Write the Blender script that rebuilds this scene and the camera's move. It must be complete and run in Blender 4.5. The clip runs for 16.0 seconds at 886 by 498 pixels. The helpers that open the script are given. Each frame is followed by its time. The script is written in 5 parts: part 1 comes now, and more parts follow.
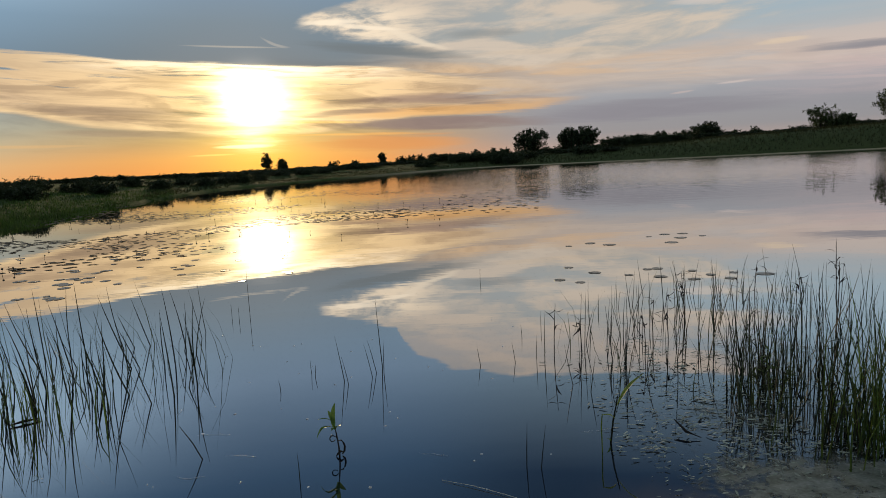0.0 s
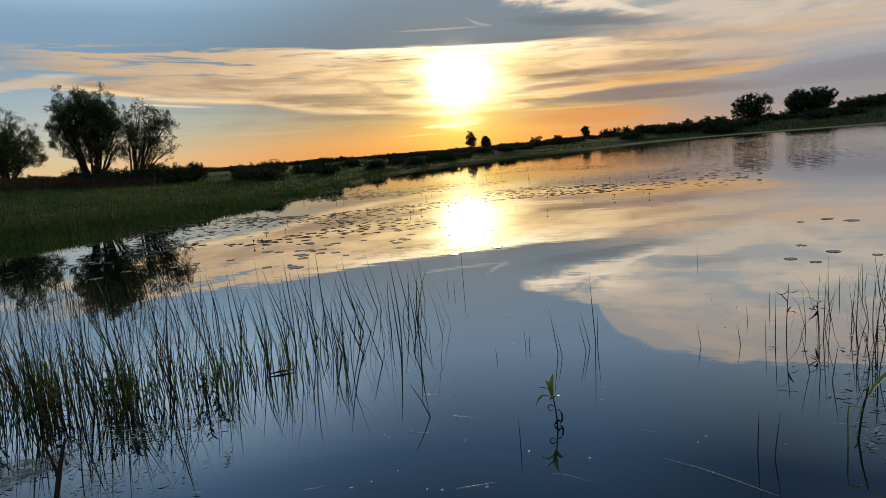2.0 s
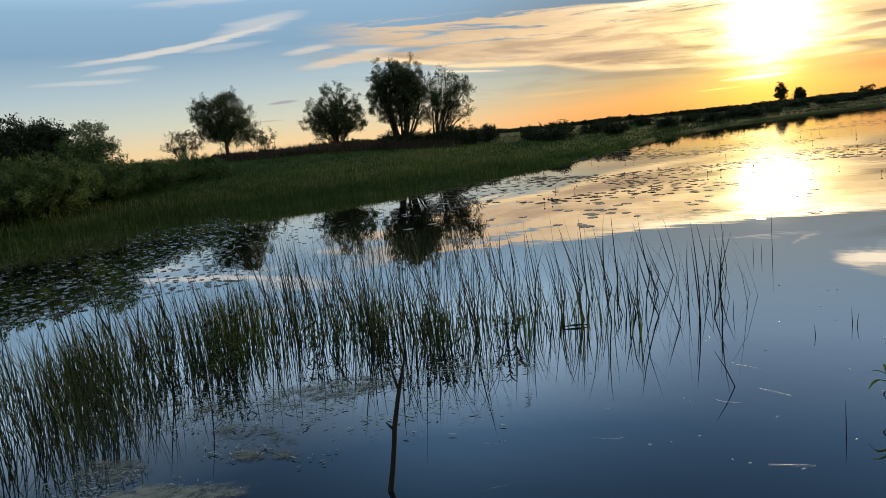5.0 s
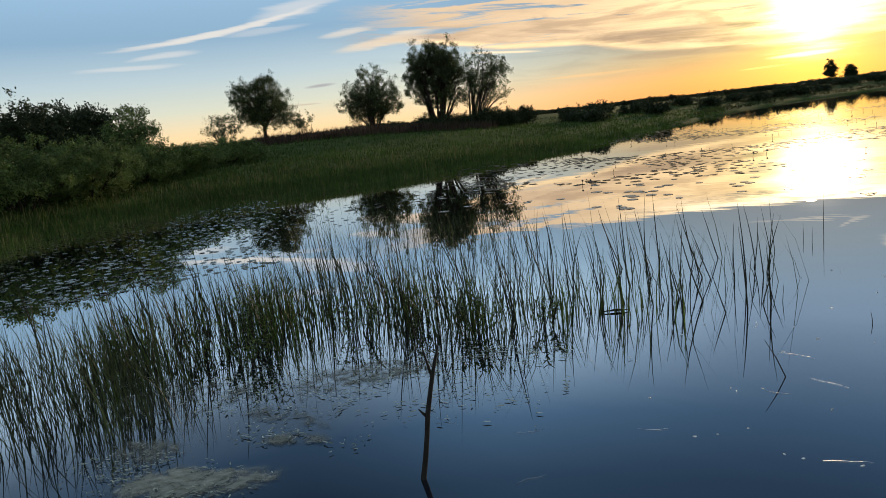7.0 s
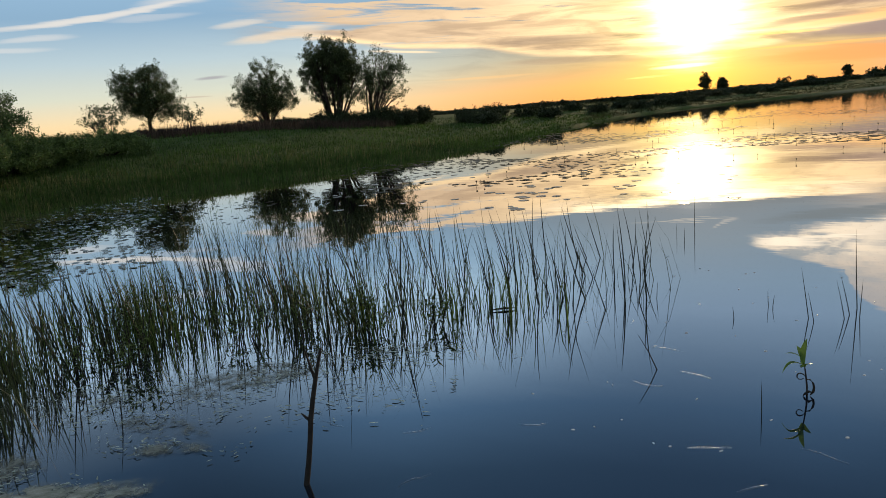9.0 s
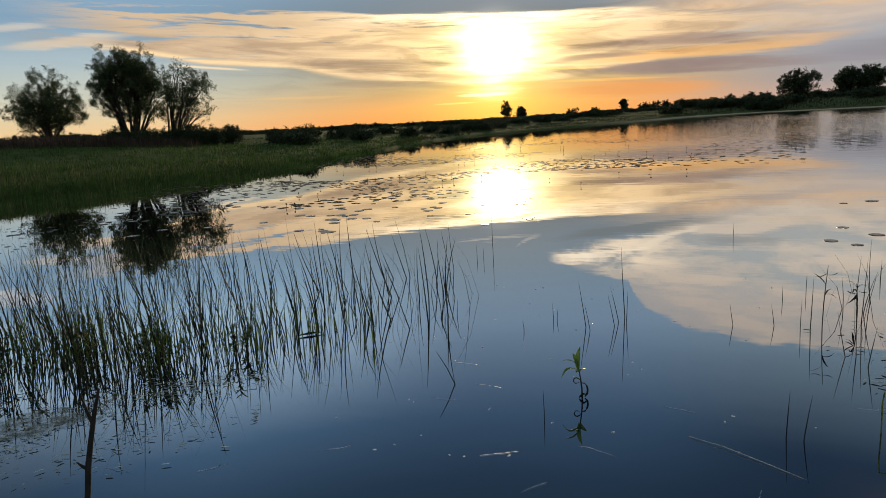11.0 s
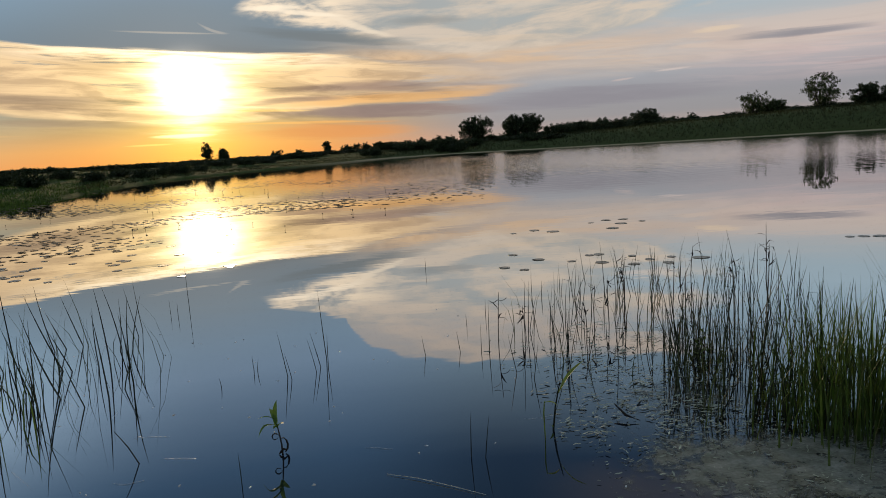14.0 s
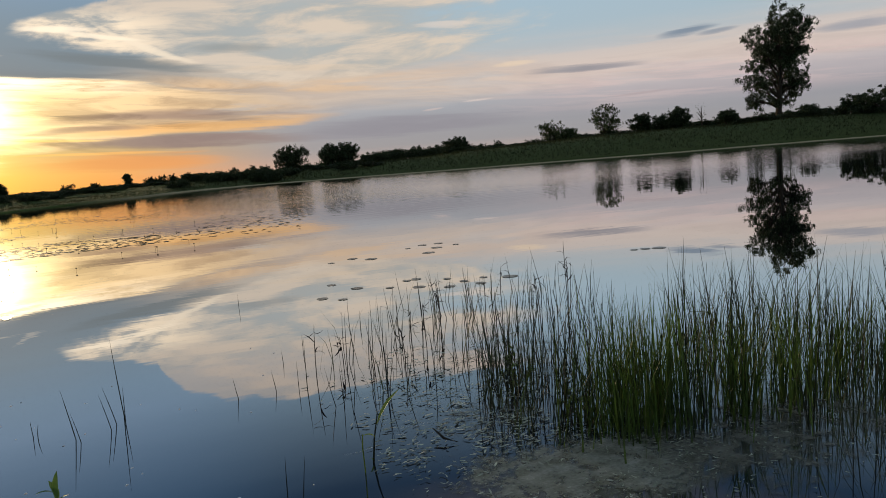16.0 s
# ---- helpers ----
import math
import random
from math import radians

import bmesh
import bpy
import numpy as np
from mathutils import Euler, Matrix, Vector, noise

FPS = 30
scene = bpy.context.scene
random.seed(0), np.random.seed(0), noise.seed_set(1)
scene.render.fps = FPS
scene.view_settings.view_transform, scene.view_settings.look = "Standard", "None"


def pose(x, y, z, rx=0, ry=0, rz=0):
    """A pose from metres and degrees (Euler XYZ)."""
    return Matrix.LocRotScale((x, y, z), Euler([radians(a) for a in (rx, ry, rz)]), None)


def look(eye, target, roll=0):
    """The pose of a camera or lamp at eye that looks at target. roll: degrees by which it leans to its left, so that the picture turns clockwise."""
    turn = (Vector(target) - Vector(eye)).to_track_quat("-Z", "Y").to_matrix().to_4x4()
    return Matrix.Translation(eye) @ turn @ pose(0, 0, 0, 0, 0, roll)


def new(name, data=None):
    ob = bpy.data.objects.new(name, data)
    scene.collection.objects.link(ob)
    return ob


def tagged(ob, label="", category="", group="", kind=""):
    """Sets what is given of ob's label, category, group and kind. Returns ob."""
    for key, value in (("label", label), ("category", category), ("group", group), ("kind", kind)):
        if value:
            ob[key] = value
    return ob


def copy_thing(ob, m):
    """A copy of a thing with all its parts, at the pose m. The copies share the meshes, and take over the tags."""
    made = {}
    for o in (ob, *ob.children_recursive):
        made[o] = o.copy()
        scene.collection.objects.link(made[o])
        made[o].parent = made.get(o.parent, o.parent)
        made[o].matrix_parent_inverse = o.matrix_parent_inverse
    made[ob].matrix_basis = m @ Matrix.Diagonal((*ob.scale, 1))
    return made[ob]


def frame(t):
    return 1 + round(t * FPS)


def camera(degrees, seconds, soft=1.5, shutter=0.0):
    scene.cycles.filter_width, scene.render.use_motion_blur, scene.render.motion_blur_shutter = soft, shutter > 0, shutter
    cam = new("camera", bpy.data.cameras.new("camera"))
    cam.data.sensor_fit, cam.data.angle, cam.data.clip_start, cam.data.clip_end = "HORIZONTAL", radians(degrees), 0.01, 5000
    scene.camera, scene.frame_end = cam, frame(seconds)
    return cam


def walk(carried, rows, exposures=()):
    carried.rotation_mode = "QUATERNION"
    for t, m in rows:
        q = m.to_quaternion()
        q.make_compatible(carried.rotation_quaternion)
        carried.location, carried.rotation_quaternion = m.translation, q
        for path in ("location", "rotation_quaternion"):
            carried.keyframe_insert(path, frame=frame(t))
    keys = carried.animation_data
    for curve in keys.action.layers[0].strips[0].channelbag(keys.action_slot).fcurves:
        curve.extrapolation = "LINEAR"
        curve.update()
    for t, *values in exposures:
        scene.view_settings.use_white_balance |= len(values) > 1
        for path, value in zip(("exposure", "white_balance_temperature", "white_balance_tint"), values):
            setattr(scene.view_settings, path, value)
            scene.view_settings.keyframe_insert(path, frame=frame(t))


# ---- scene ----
cam = camera(67.06, 16.0, 0.9)
ROWS = [
    (0.0, 0.061, 0.061, 1.546, 0.06, -7.34, 3.05),
    (0.5, 0.038, 0.048, 1.544, 4.13, -7.71, 3.74),
    (1.0, 0.015, 0.038, 1.539, 8.39, -8.10, 4.36),
    (1.5, -0.007, 0.010, 1.546, 12.65, -8.45, 4.90),
    (2.0, -0.028, -0.024, 1.553, 17.11, -8.23, 4.88),
    (2.5, -0.043, -0.059, 1.558, 21.45, -8.51, 4.91),
    (3.0, -0.074, -0.072, 1.553, 26.23, -8.53, 4.83),
    (3.5, -0.086, -0.087, 1.547, 31.02, -8.75, 5.00),
    (4.0, -0.091, -0.122, 1.553, 35.19, -8.92, 5.12),
    (4.5, -0.094, -0.140, 1.552, 38.47, -9.07, 5.49),
    (5.0, -0.105, -0.142, 1.547, 41.11, -9.27, 6.11),
    (5.5, -0.123, -0.120, 1.541, 43.02, -9.52, 6.56),
    (6.0, -0.141, -0.099, 1.536, 44.18, -9.78, 6.73),
    (6.5, -0.159, -0.077, 1.530, 44.58, -10.08, 6.69),
    (7.0, -0.177, -0.056, 1.525, 44.20, -10.41, 6.50),
    (7.5, -0.195, -0.034, 1.519, 43.03, -10.76, 6.24),
    (8.0, -0.200, -0.017, 1.519, 41.15, -11.09, 5.83),
    (8.5, -0.172, -0.011, 1.520, 38.64, -11.30, 5.32),
    (9.0, -0.144, -0.006, 1.520, 35.62, -11.33, 4.80),
    (9.5, -0.116, 0.000, 1.521, 32.16, -11.26, 4.29),
    (10.0, -0.089, 0.006, 1.521, 28.34, -11.09, 3.84),
    (10.5, -0.061, 0.011, 1.522, 24.22, -10.90, 3.49),
    (11.0, -0.034, -0.004, 1.540, 20.02, -10.62, 3.30),
    (11.5, 0.003, -0.022, 1.549, 15.92, -10.27, 2.96),
    (12.0, 0.017, -0.005, 1.558, 11.89, -9.79, 2.91),
    (12.5, 0.040, 0.016, 1.561, 7.65, -9.29, 2.98),
    (13.0, 0.056, 0.041, 1.562, 3.62, -8.92, 3.15),
    (13.5, 0.078, 0.064, 1.563, -0.43, -8.77, 3.46),
    (14.0, 0.099, 0.082, 1.562, -4.54, -8.62, 3.56),
    (14.5, 0.123, 0.100, 1.558, -8.60, -8.38, 3.89),
    (15.0, 0.149, 0.113, 1.558, -12.66, -8.11, 4.14),
    (15.5, 0.166, 0.114, 1.564, -16.62, -7.60, 4.41),
    (16.0, 0.183, 0.124, 1.560, -19.97, -7.33, 4.58),
]
walk(cam, [(t, pose(x, y, z, 90 + pitch, roll, yaw)) for t, x, y, z, yaw, pitch, roll in ROWS],
     [(0.0, 0.0), (2.5, 0.0), (4.0, 0.2), (5.0, 0.30), (8.0, 0.54), (10.5, 0.25), (12.5, 0.05), (14.0, 0.05), (16.0, 0.15)])

# ---- world: low sun behind thin cloud over a lake ----
SUN_AZ, SUN_EL = 15.4, 5.8          # degrees to the left of +y, and above the horizon
world = bpy.data.worlds.new("evening_sky")
scene.world = world
world.use_nodes = True
wt = world.node_tree
wt.nodes.clear()


def sock(tree, node, slot, value):
    if isinstance(value, bpy.types.NodeSocket):
        tree.links.new(value, node.inputs[slot])
    else:
        node.inputs[slot].default_value = value


def wmath(op, a, b=0.0, c=0.0):
    n = wt.nodes.new("ShaderNodeMath")
    n.operation = op
    for k, v in enumerate((a, b, c)):
        sock(wt, n, k, v)
    return n.outputs[0]


def add(a, b): return wmath("ADD", a, b)
def sub(a, b): return wmath("SUBTRACT", a, b)
def mul(a, b): return wmath("MULTIPLY", a, b)


def step(v, lo, hi):
    n = wt.nodes.new("ShaderNodeMapRange")
    n.interpolation_type = "SMOOTHSTEP"
    sock(wt, n, 0, v), sock(wt, n, 1, lo), sock(wt, n, 2, hi)
    return n.outputs[0]


def wmix(fac, a, b, blend="MIX"):
    n = wt.nodes.new("ShaderNodeMix")
    n.data_type, n.blend_type = "RGBA", blend
    sock(wt, n, 0, fac)
    for slot, v in ((6, a), (7, b)):
        sock(wt, n, slot, v if isinstance(v, bpy.types.NodeSocket) else (*v, 1))
    return n.outputs[2]


def wramp(v, stops):
    n = wt.nodes.new("ShaderNodeValToRGB")
    sock(wt, n, 0, v)
    ramp = n.color_ramp
    while len(ramp.elements) < len(stops):
        ramp.elements.new(0.5)
    for e, (p, col) in zip(ramp.elements, stops):
        e.position, e.color = p, (*col, 1)
    return n.outputs[0]


def wnoise(u, v, w=0.0, detail=5.0, rough=0.55, warp=0.0):
    comb = wt.nodes.new("ShaderNodeCombineXYZ")
    sock(wt, comb, 0, u), sock(wt, comb, 1, v), sock(wt, comb, 2, w)
    n = wt.nodes.new("ShaderNodeTexNoise")
    wt.links.new(comb.outputs[0], n.inputs["Vector"])
    n.inputs["Scale"].default_value, n.inputs["Detail"].default_value = 1.0, detail
    n.inputs["Roughness"].default_value, n.inputs["Distortion"].default_value = rough, warp
    return n.outputs[0]


coord = wt.nodes.new("ShaderNodeTexCoord")
xyz = wt.nodes.new("ShaderNodeSeparateXYZ")
wt.links.new(coord.outputs["Generated"], xyz.inputs[0])
AZ = mul(wmath("ARCTAN2", mul(xyz.outputs[0], -1.0), xyz.outputs[1]), 57.2958)
EL = mul(wmath("ARCSINE", wmath("ABSOLUTE", xyz.outputs[2])), 57.2958)
TILTED = sub(EL, mul(sub(AZ, 15.0), 0.045))       # the cloud sheets sink slightly to the right

sky = wt.nodes.new("ShaderNodeTexSky")
sky.sky_type, sky.sun_disc = "NISHITA", False
sky.sun_elevation, sky.sun_rotation = radians(SUN_EL), radians(-SUN_AZ)
sky.air_density, sky.dust_density, sky.ozone_density = 1.0, 1.0, 1.5

# clear air: orange at the horizon under the sun, pale blue to the left, lilac to the right, deep blue above
sunward = wmath("ABSOLUTE", sub(AZ, SUN_AZ))
UP = mul(EL, 1 / 45.0)
warm = wramp(UP, [(0.0, (0.66, 0.25, 0.075)), (0.032, (0.62, 0.31, 0.105)), (0.062, (0.40, 0.30, 0.16)), (0.09, (0.27, 0.27, 0.21)), (0.14, (0.18, 0.22, 0.23)),
                  (0.20, (0.115, 0.185, 0.25)), (0.26, (0.135, 0.22, 0.30)), (0.33, (0.165, 0.28, 0.41)), (0.38, (0.18, 0.30, 0.455)), (0.55, (0.058, 0.140, 0.27)), (0.66, (0.032, 0.082, 0.168)), (0.82, (0.03, 0.072, 0.15)), (1.0, (0.34, 0.40, 0.48))])
left = wramp(UP, [(0.0, (0.76, 0.50, 0.24)), (0.035, (0.66, 0.54, 0.33)), (0.075, (0.49, 0.53, 0.45)), (0.13, (0.34, 0.45, 0.51)), (0.20, (0.18, 0.31, 0.45)),
                  (0.265, (0.21, 0.36, 0.52)), (0.33, (0.38, 0.59, 0.78)), (0.40, (0.43, 0.64, 0.86)), (0.55, (0.092, 0.205, 0.375)), (0.66, (0.045, 0.108, 0.205)), (0.82, (0.026, 0.065, 0.14)), (1.0, (0.34, 0.40, 0.48))])
right = wramp(UP, [(0.0, (0.44, 0.33, 0.29)), (0.04, (0.27, 0.28, 0.31)), (0.085, (0.27, 0.29, 0.34)), (0.14, (0.38, 0.42, 0.47)),
                   (0.20, (0.34, 0.44, 0.51)), (0.30, (0.31, 0.45, 0.56)), (0.42, (0.16, 0.25, 0.34)), (0.58, (0.022, 0.054, 0.113)), (0.82, (0.018, 0.046, 0.09)), (1.0, (0.34, 0.40, 0.48))])
air = wmix(step(add(AZ, mul(step(EL, 8.5, 12.5), 6.0)), 22.0, 48.0), warm, left)
air = wmix(step(AZ, 8.0, -10.0), air, right)
air = wmix(mul(step(AZ, 40.0, 62.0), step(EL, 15.0, 22.0)), air, wmix(1.0, air, (0.36, 0.37, 0.39), "MULTIPLY"))
air = wmix(0.004, air, sky.outputs[0])

# long streaks shared by the cloud sheets
fine = wnoise(mul(AZ, 0.09), mul(TILTED, 1.3), 0.0, 6.0, 0.62, 0.35)
broad = wnoise(mul(AZ, 0.05), mul(TILTED, 0.55), 7.3, 5.0, 0.55, 0.5)
wisp = wnoise(mul(add(AZ, mul(EL, 0.9)), 0.13), mul(EL, 0.55), 3.1, 8.0, 0.60, 0.35)
billow = wnoise(mul(AZ, 0.30), mul(EL, 0.42), 5.9, 5.0, 0.50, 0.4)
ragged = mul(sub(fine, 0.5), 5.0)
fibre = wnoise(mul(AZ, 0.11), add(mul(TILTED, 0.95), mul(broad, 1.5)), 11.7, 7.0, 0.60, 0.9)


def profile(stops):
    """A height in degrees along the bearing, from (azimuth, elevation) pairs running from right to left."""
    return mul(wramp(mul(add(AZ, 45.0), 1 / 90.0), [((a + 45) / 90.0, (e / 40.0,) * 3) for a, e in stops]), 40.0)


# broad peach and lilac veils on the right
peach = mul(mul(step(AZ, 9.0, -2.0), step(add(EL, mul(ragged, 0.25)), 4.6, 6.2)), mul(step(EL, 10.5, 7.0), add(0.55, mul(step(broad, 0.42, 0.56), 0.45))))
peach_col = wmix(step(AZ, 0.0, -34.0), (0.68, 0.48, 0.28), (0.57, 0.50, 0.46))
col = wmix(mul(peach, 0.85), air, peach_col)
rosy = mul(mul(step(AZ, -20.0, -36.0), step(EL, 2.8, 4.6)), mul(step(EL, 7.5, 5.4), add(0.5, mul(step(fine, 0.44, 0.56), 0.5))))
col = wmix(mul(rosy, 0.6), col, (0.58, 0.47, 0.47))

# feathered sheet higher up, with a blunt lobe at its upper edge
top2 = profile([(-45, 17.0), (-25, 17.6), (-12, 18.2), (-5, 18.2), (-0.1, 17.5), (2.8, 16.4), (4.4, 15.0), (4.9, 13.7), (7.5, 13.2), (11.0, 12.2), (12.5, 11.0)])
foot2 = profile([(-45, 10.5), (-27, 9.5), (-18, 8.0), (-8, 7.6), (-3, 8.2), (0.5, 9.1), (4.0, 10.1), (7.5, 10.7), (11.0, 11.4), (12.5, 11.8)])
edge2 = mul(sub(billow, 0.5), 1.1)
high = mul(step(add(EL, edge2), add(top2, 0.15), sub(top2, 0.25)), step(add(EL, mul(sub(wisp, 0.5), 2.6)), sub(foot2, 0.5), add(foot2, 0.6)))
high = mul(high, mul(step(add(AZ, mul(sub(wisp, 0.5), 9.0)), 12.5, 10.2), step(add(AZ, mul(sub(wisp, 0.5), 26.0)), -29.0, -16.0)))
high = mul(high, add(0.74, mul(step(wisp, 0.36, 0.62), 0.26)))
high_col = wmix(step(wisp, 0.40, 0.64), (0.38, 0.40, 0.39), (0.60, 0.54, 0.46))
high_col = wmix(mul(step(EL, 13.0, 15.5), 0.75), high_col, (0.53, 0.48, 0.435))
high_col = wmix(mul(mul(step(AZ, -2.0, 6.0), step(EL, 13.4, 12.0)), step(wisp, 0.40, 0.56)), high_col, (0.90, 0.78, 0.60))
col = wmix(high, col, high_col)
# a dim rosy sheet far overhead to the right
over = mul(step(add(EL, mul(edge2, 2.0)), 25.5, 28.5), mul(step(AZ, -9.0, -20.0), step(EL, 44.0, 36.0)))
col = wmix(mul(over, 0.6), col, (0.11, 0.112, 0.135))

# main sheet: sharp upper edge, running through the sun
upper = step(add(TILTED, mul(ragged, add(0.22, mul(step(AZ, 24.0, 40.0), 0.6)))), 8.72, 8.40)
upper = mul(upper, step(add(EL, mul(ragged, 0.3)), profile([(-45, 5.5), (-10, 6.4), (-2, 7.2), (2, 7.9), (6, 8.6), (12, 12), (45, 14)]), add(-0.5, profile([(-45, 5.5), (-10, 6.4), (-2, 7.2), (2, 7.9), (6, 8.6), (12, 12), (45, 14)]))))
low_edge = profile([(-45, 5.2), (-12, 4.6), (0, 4.2), (11, 3.0), (19, 3.1), (27, 3.95), (32, 5.0), (38.5, 5.5), (45, 6.7)])
lower = step(add(EL, mul(ragged, 0.16)), sub(low_edge, 0.12), add(low_edge, 0.28))
span = mul(step(add(AZ, mul(ragged, 2.0)), 53.0, 43.0), step(AZ, -14.0, 4.0))
thin = mul(step(AZ, 28.0, 50.0), 0.09)
sheet = mul(mul(upper, lower), mul(span, step(fine, add(0.33, thin), add(0.44, thin))))
sheet_col = wmix(step(sunward, 3.0, 25.0), (0.92, 0.70, 0.40), (0.60, 0.46, 0.30))
belly = mul(mul(step(sub(EL, low_edge), 2.4, 0.7), step(sub(EL, low_edge), 0.15, 0.65)), step(broad, 0.40, 0.56))
sheet_col = wmix(mul(belly, 0.75), sheet_col, (0.36, 0.27, 0.19))
hem = mul(step(sub(EL, low_edge), 0.0, 0.25), step(sub(EL, low_edge), 0.65, 0.3))
sheet_col = wmix(mul(mul(hem, step(AZ, 14.0, 20.0)), 0.6), sheet_col, (0.95, 0.74, 0.42))
col = wmix(mul(sheet, 0.95), col, sheet_col)
rim = mul(mul(upper, step(TILTED, 7.2, 8.2)), mul(step(sunward, 17.0, 3.0), step(fine, 0.38, 0.50)))
col = wmix(mul(rim, 0.9), col, (1.35, 1.2, 0.9))


def streak_cloud(az, el, half, thick, slope, strength, colour, base, bow=0.0):
    """One long thin cloud: centre, half length and half thickness in degrees, rise per degree of azimuth, and its bow."""
    da = sub(AZ, az)
    de = add(sub(sub(sub(EL, el), mul(da, slope)), mul(mul(da, da), bow)), mul(sub(fine, 0.5), thick * 2.2))
    r = add(wmath("POWER", wmath("ABSOLUTE", mul(da, 1 / half)), 2.0), wmath("POWER", wmath("ABSOLUTE", mul(de, 1 / thick)), 2.0))
    return wmix(mul(step(r, 1.0, 0.0), strength), base, colour)


GREY, DUSK, TAN = (0.60, 0.60, 0.58), (0.20, 0.22, 0.27), (0.30, 0.225, 0.19)
for spec in ((61.3, 9.05, 9.5, 0.30, -0.15, 0.75, (0.64, 0.62, 0.57), 0.005), (54.8, 10.5, 4.5, 0.75, -0.16, 0.45, (0.62, 0.61, 0.58), 0.0), (57.5, 9.0, 4.0, 0.35, -0.05, 0.3, GREY, 0.0),
             (65.5, 7.7, 3.2, 0.26, -0.08, 0.45, GREY, -0.01), (68.0, 6.9, 4.5, 0.25, -0.02, 0.4, GREY, 0.0), (51.3, 8.3, 2.6, 0.32, -0.08, 0.55, (0.66, 0.60, 0.50), 0.0),
             (48.0, 7.3, 5.0, 0.50, -0.10, 0.75, (0.68, 0.57, 0.42), 0.0), (59.0, 12.4, 6.0, 0.5, -0.05, 0.35, GREY, 0.0), (53.9, 4.4, 1.5, 0.18, -0.06, 0.75, (0.27, 0.27, 0.30), 0.0),
             (55.3, 3.0, 1.6, 0.08, 0.02, 0.6, (0.40, 0.33, 0.27), 0.0), (31.5, 2.75, 5.0, 0.14, 0.02, 0.5, (0.72, 0.47, 0.22), 0.0),
             (38.5, 5.35, 3.5, 0.13, 0.10, 0.8, (0.86, 0.70, 0.46), 0.0),
             # brown belly of the sheet beside the sun
             (26.5, 5.25, 8.0, 0.42, 0.055, 0.75, (0.36, 0.28, 0.20), 0.0), (34.0, 6.4, 5.0, 0.3, 0.05, 0.5, (0.44, 0.34, 0.24), 0.0),
             # dark fingers, the peach tongue and the orange bank to the right of the sun
             (-1.0, 4.35, 12.0, 0.65, -0.005, 0.9, (0.74, 0.45, 0.19), 0.002), (3.0, 5.55, 9.5, 0.50, 0.02, 0.85, TAN, -0.010), (7.5, 4.65, 5.0, 0.32, -0.02, 0.8, TAN, -0.01),
             (-4.5, 5.2, 6.0, 0.22, 0.07, 0.65, (0.33, 0.28, 0.26), 0.0), (1.0, 3.35, 12.5, 0.62, 0.03, 0.9, (0.27, 0.21, 0.20), 0.0), (-17.0, 3.3, 12.0, 1.0, 0.0, 0.75, (0.25, 0.25, 0.29), 0.0),
             (4.5, 1.9, 8.0, 0.85, 0.02, 0.85, (0.74, 0.33, 0.115), 0.0), (7.0, 2.75, 6.5, 0.14, 0.03, 0.7, (0.90, 0.50, 0.16), 0.0), (9.5, 3.85, 4.0, 0.14, 0.04, 0.8, (1.0, 0.72, 0.28), 0.0),
             (16.3, 2.2, 2.8, 0.22, 0.0, 0.95, (1.5, 1.3, 0.7), 0.0), (18.8, 1.6, 2.2, 0.10, 0.0, 0.6, (1.1, 0.80, 0.25), 0.0), (24.0, 3.35, 7.5, 0.42, 0.05, 0.6, (0.36, 0.28, 0.20), 0.0),
             # far right: slate streaks
             (-32.3, 6.75, 5.6, 0.36, 0.02, 0.75, DUSK, 0.0), (-40.2, 8.6, 2.7, 0.40, -0.07, 0.85, (0.16, 0.22, 0.30), 0.0), (-42.3, 8.3, 1.8, 0.2, -0.04, 0.7, (0.19, 0.24, 0.31), 0.0),
             (-51.5, 7.3, 3.6, 0.45, 0.0, 0.65, (0.22, 0.27, 0.35), 0.0), (-26.5, 7.6, 2.2, 0.25, 0.0, 0.6, (0.72, 0.60, 0.45), 0.0), (-36.5, 4.3, 2.8, 0.12, -0.03, 0.5, (0.36, 0.31, 0.33), 0.0),
             (-23.3, 5.0, 1.6, 0.12, -0.05, 0.6, (0.60, 0.54, 0.52), 0.0), (-19.5, 4.55, 1.1, 0.12, -0.08, 0.55, (0.55, 0.47, 0.45), 0.0),
             # between the two sheets: shade, a curled wisp and the white quill
             (4.5, 9.45, 8.0, 0.62, 0.10, 0.75, (0.17, 0.20, 0.215), 0.0), (-4.0, 10.3, 4.0, 0.5, 0.02, 0.6, (0.25, 0.28, 0.29), 0.0), (16.5, 9.95, 4.5, 0.10, 0.03, 0.6, (0.52, 0.50, 0.44), 0.0),
             (13.2, 10.05, 1.3, 0.16, 0.35, 0.5, (0.52, 0.50, 0.45), 0.15), (2.6, 10.4, 4.2, 0.34, 0.42, 0.7, (0.84, 0.75, 0.60), 0.03), (8.6, 11.75, 3.0, 0.32, -0.02, 0.8, (1.0, 0.90, 0.72), 0.0),
             (6.0, 11.3, 4.0, 0.22, 0.10, 0.7, (0.98, 0.88, 0.70), 0.0), (-9.0, 8.6, 7.0, 0.3, 0.03, 0.45, (0.66, 0.55, 0.42), 0.0), (-10.0, 11.0, 6.0, 0.3, 0.03, 0.4, (0.62, 0.58, 0.51), 0.0),
             (-21.0, 11.2, 3.0, 0.35, 0.05, 0.6, (0.66, 0.60, 0.54), 0.0)):
    col = streak_cloud(*spec[:7], col, spec[7])

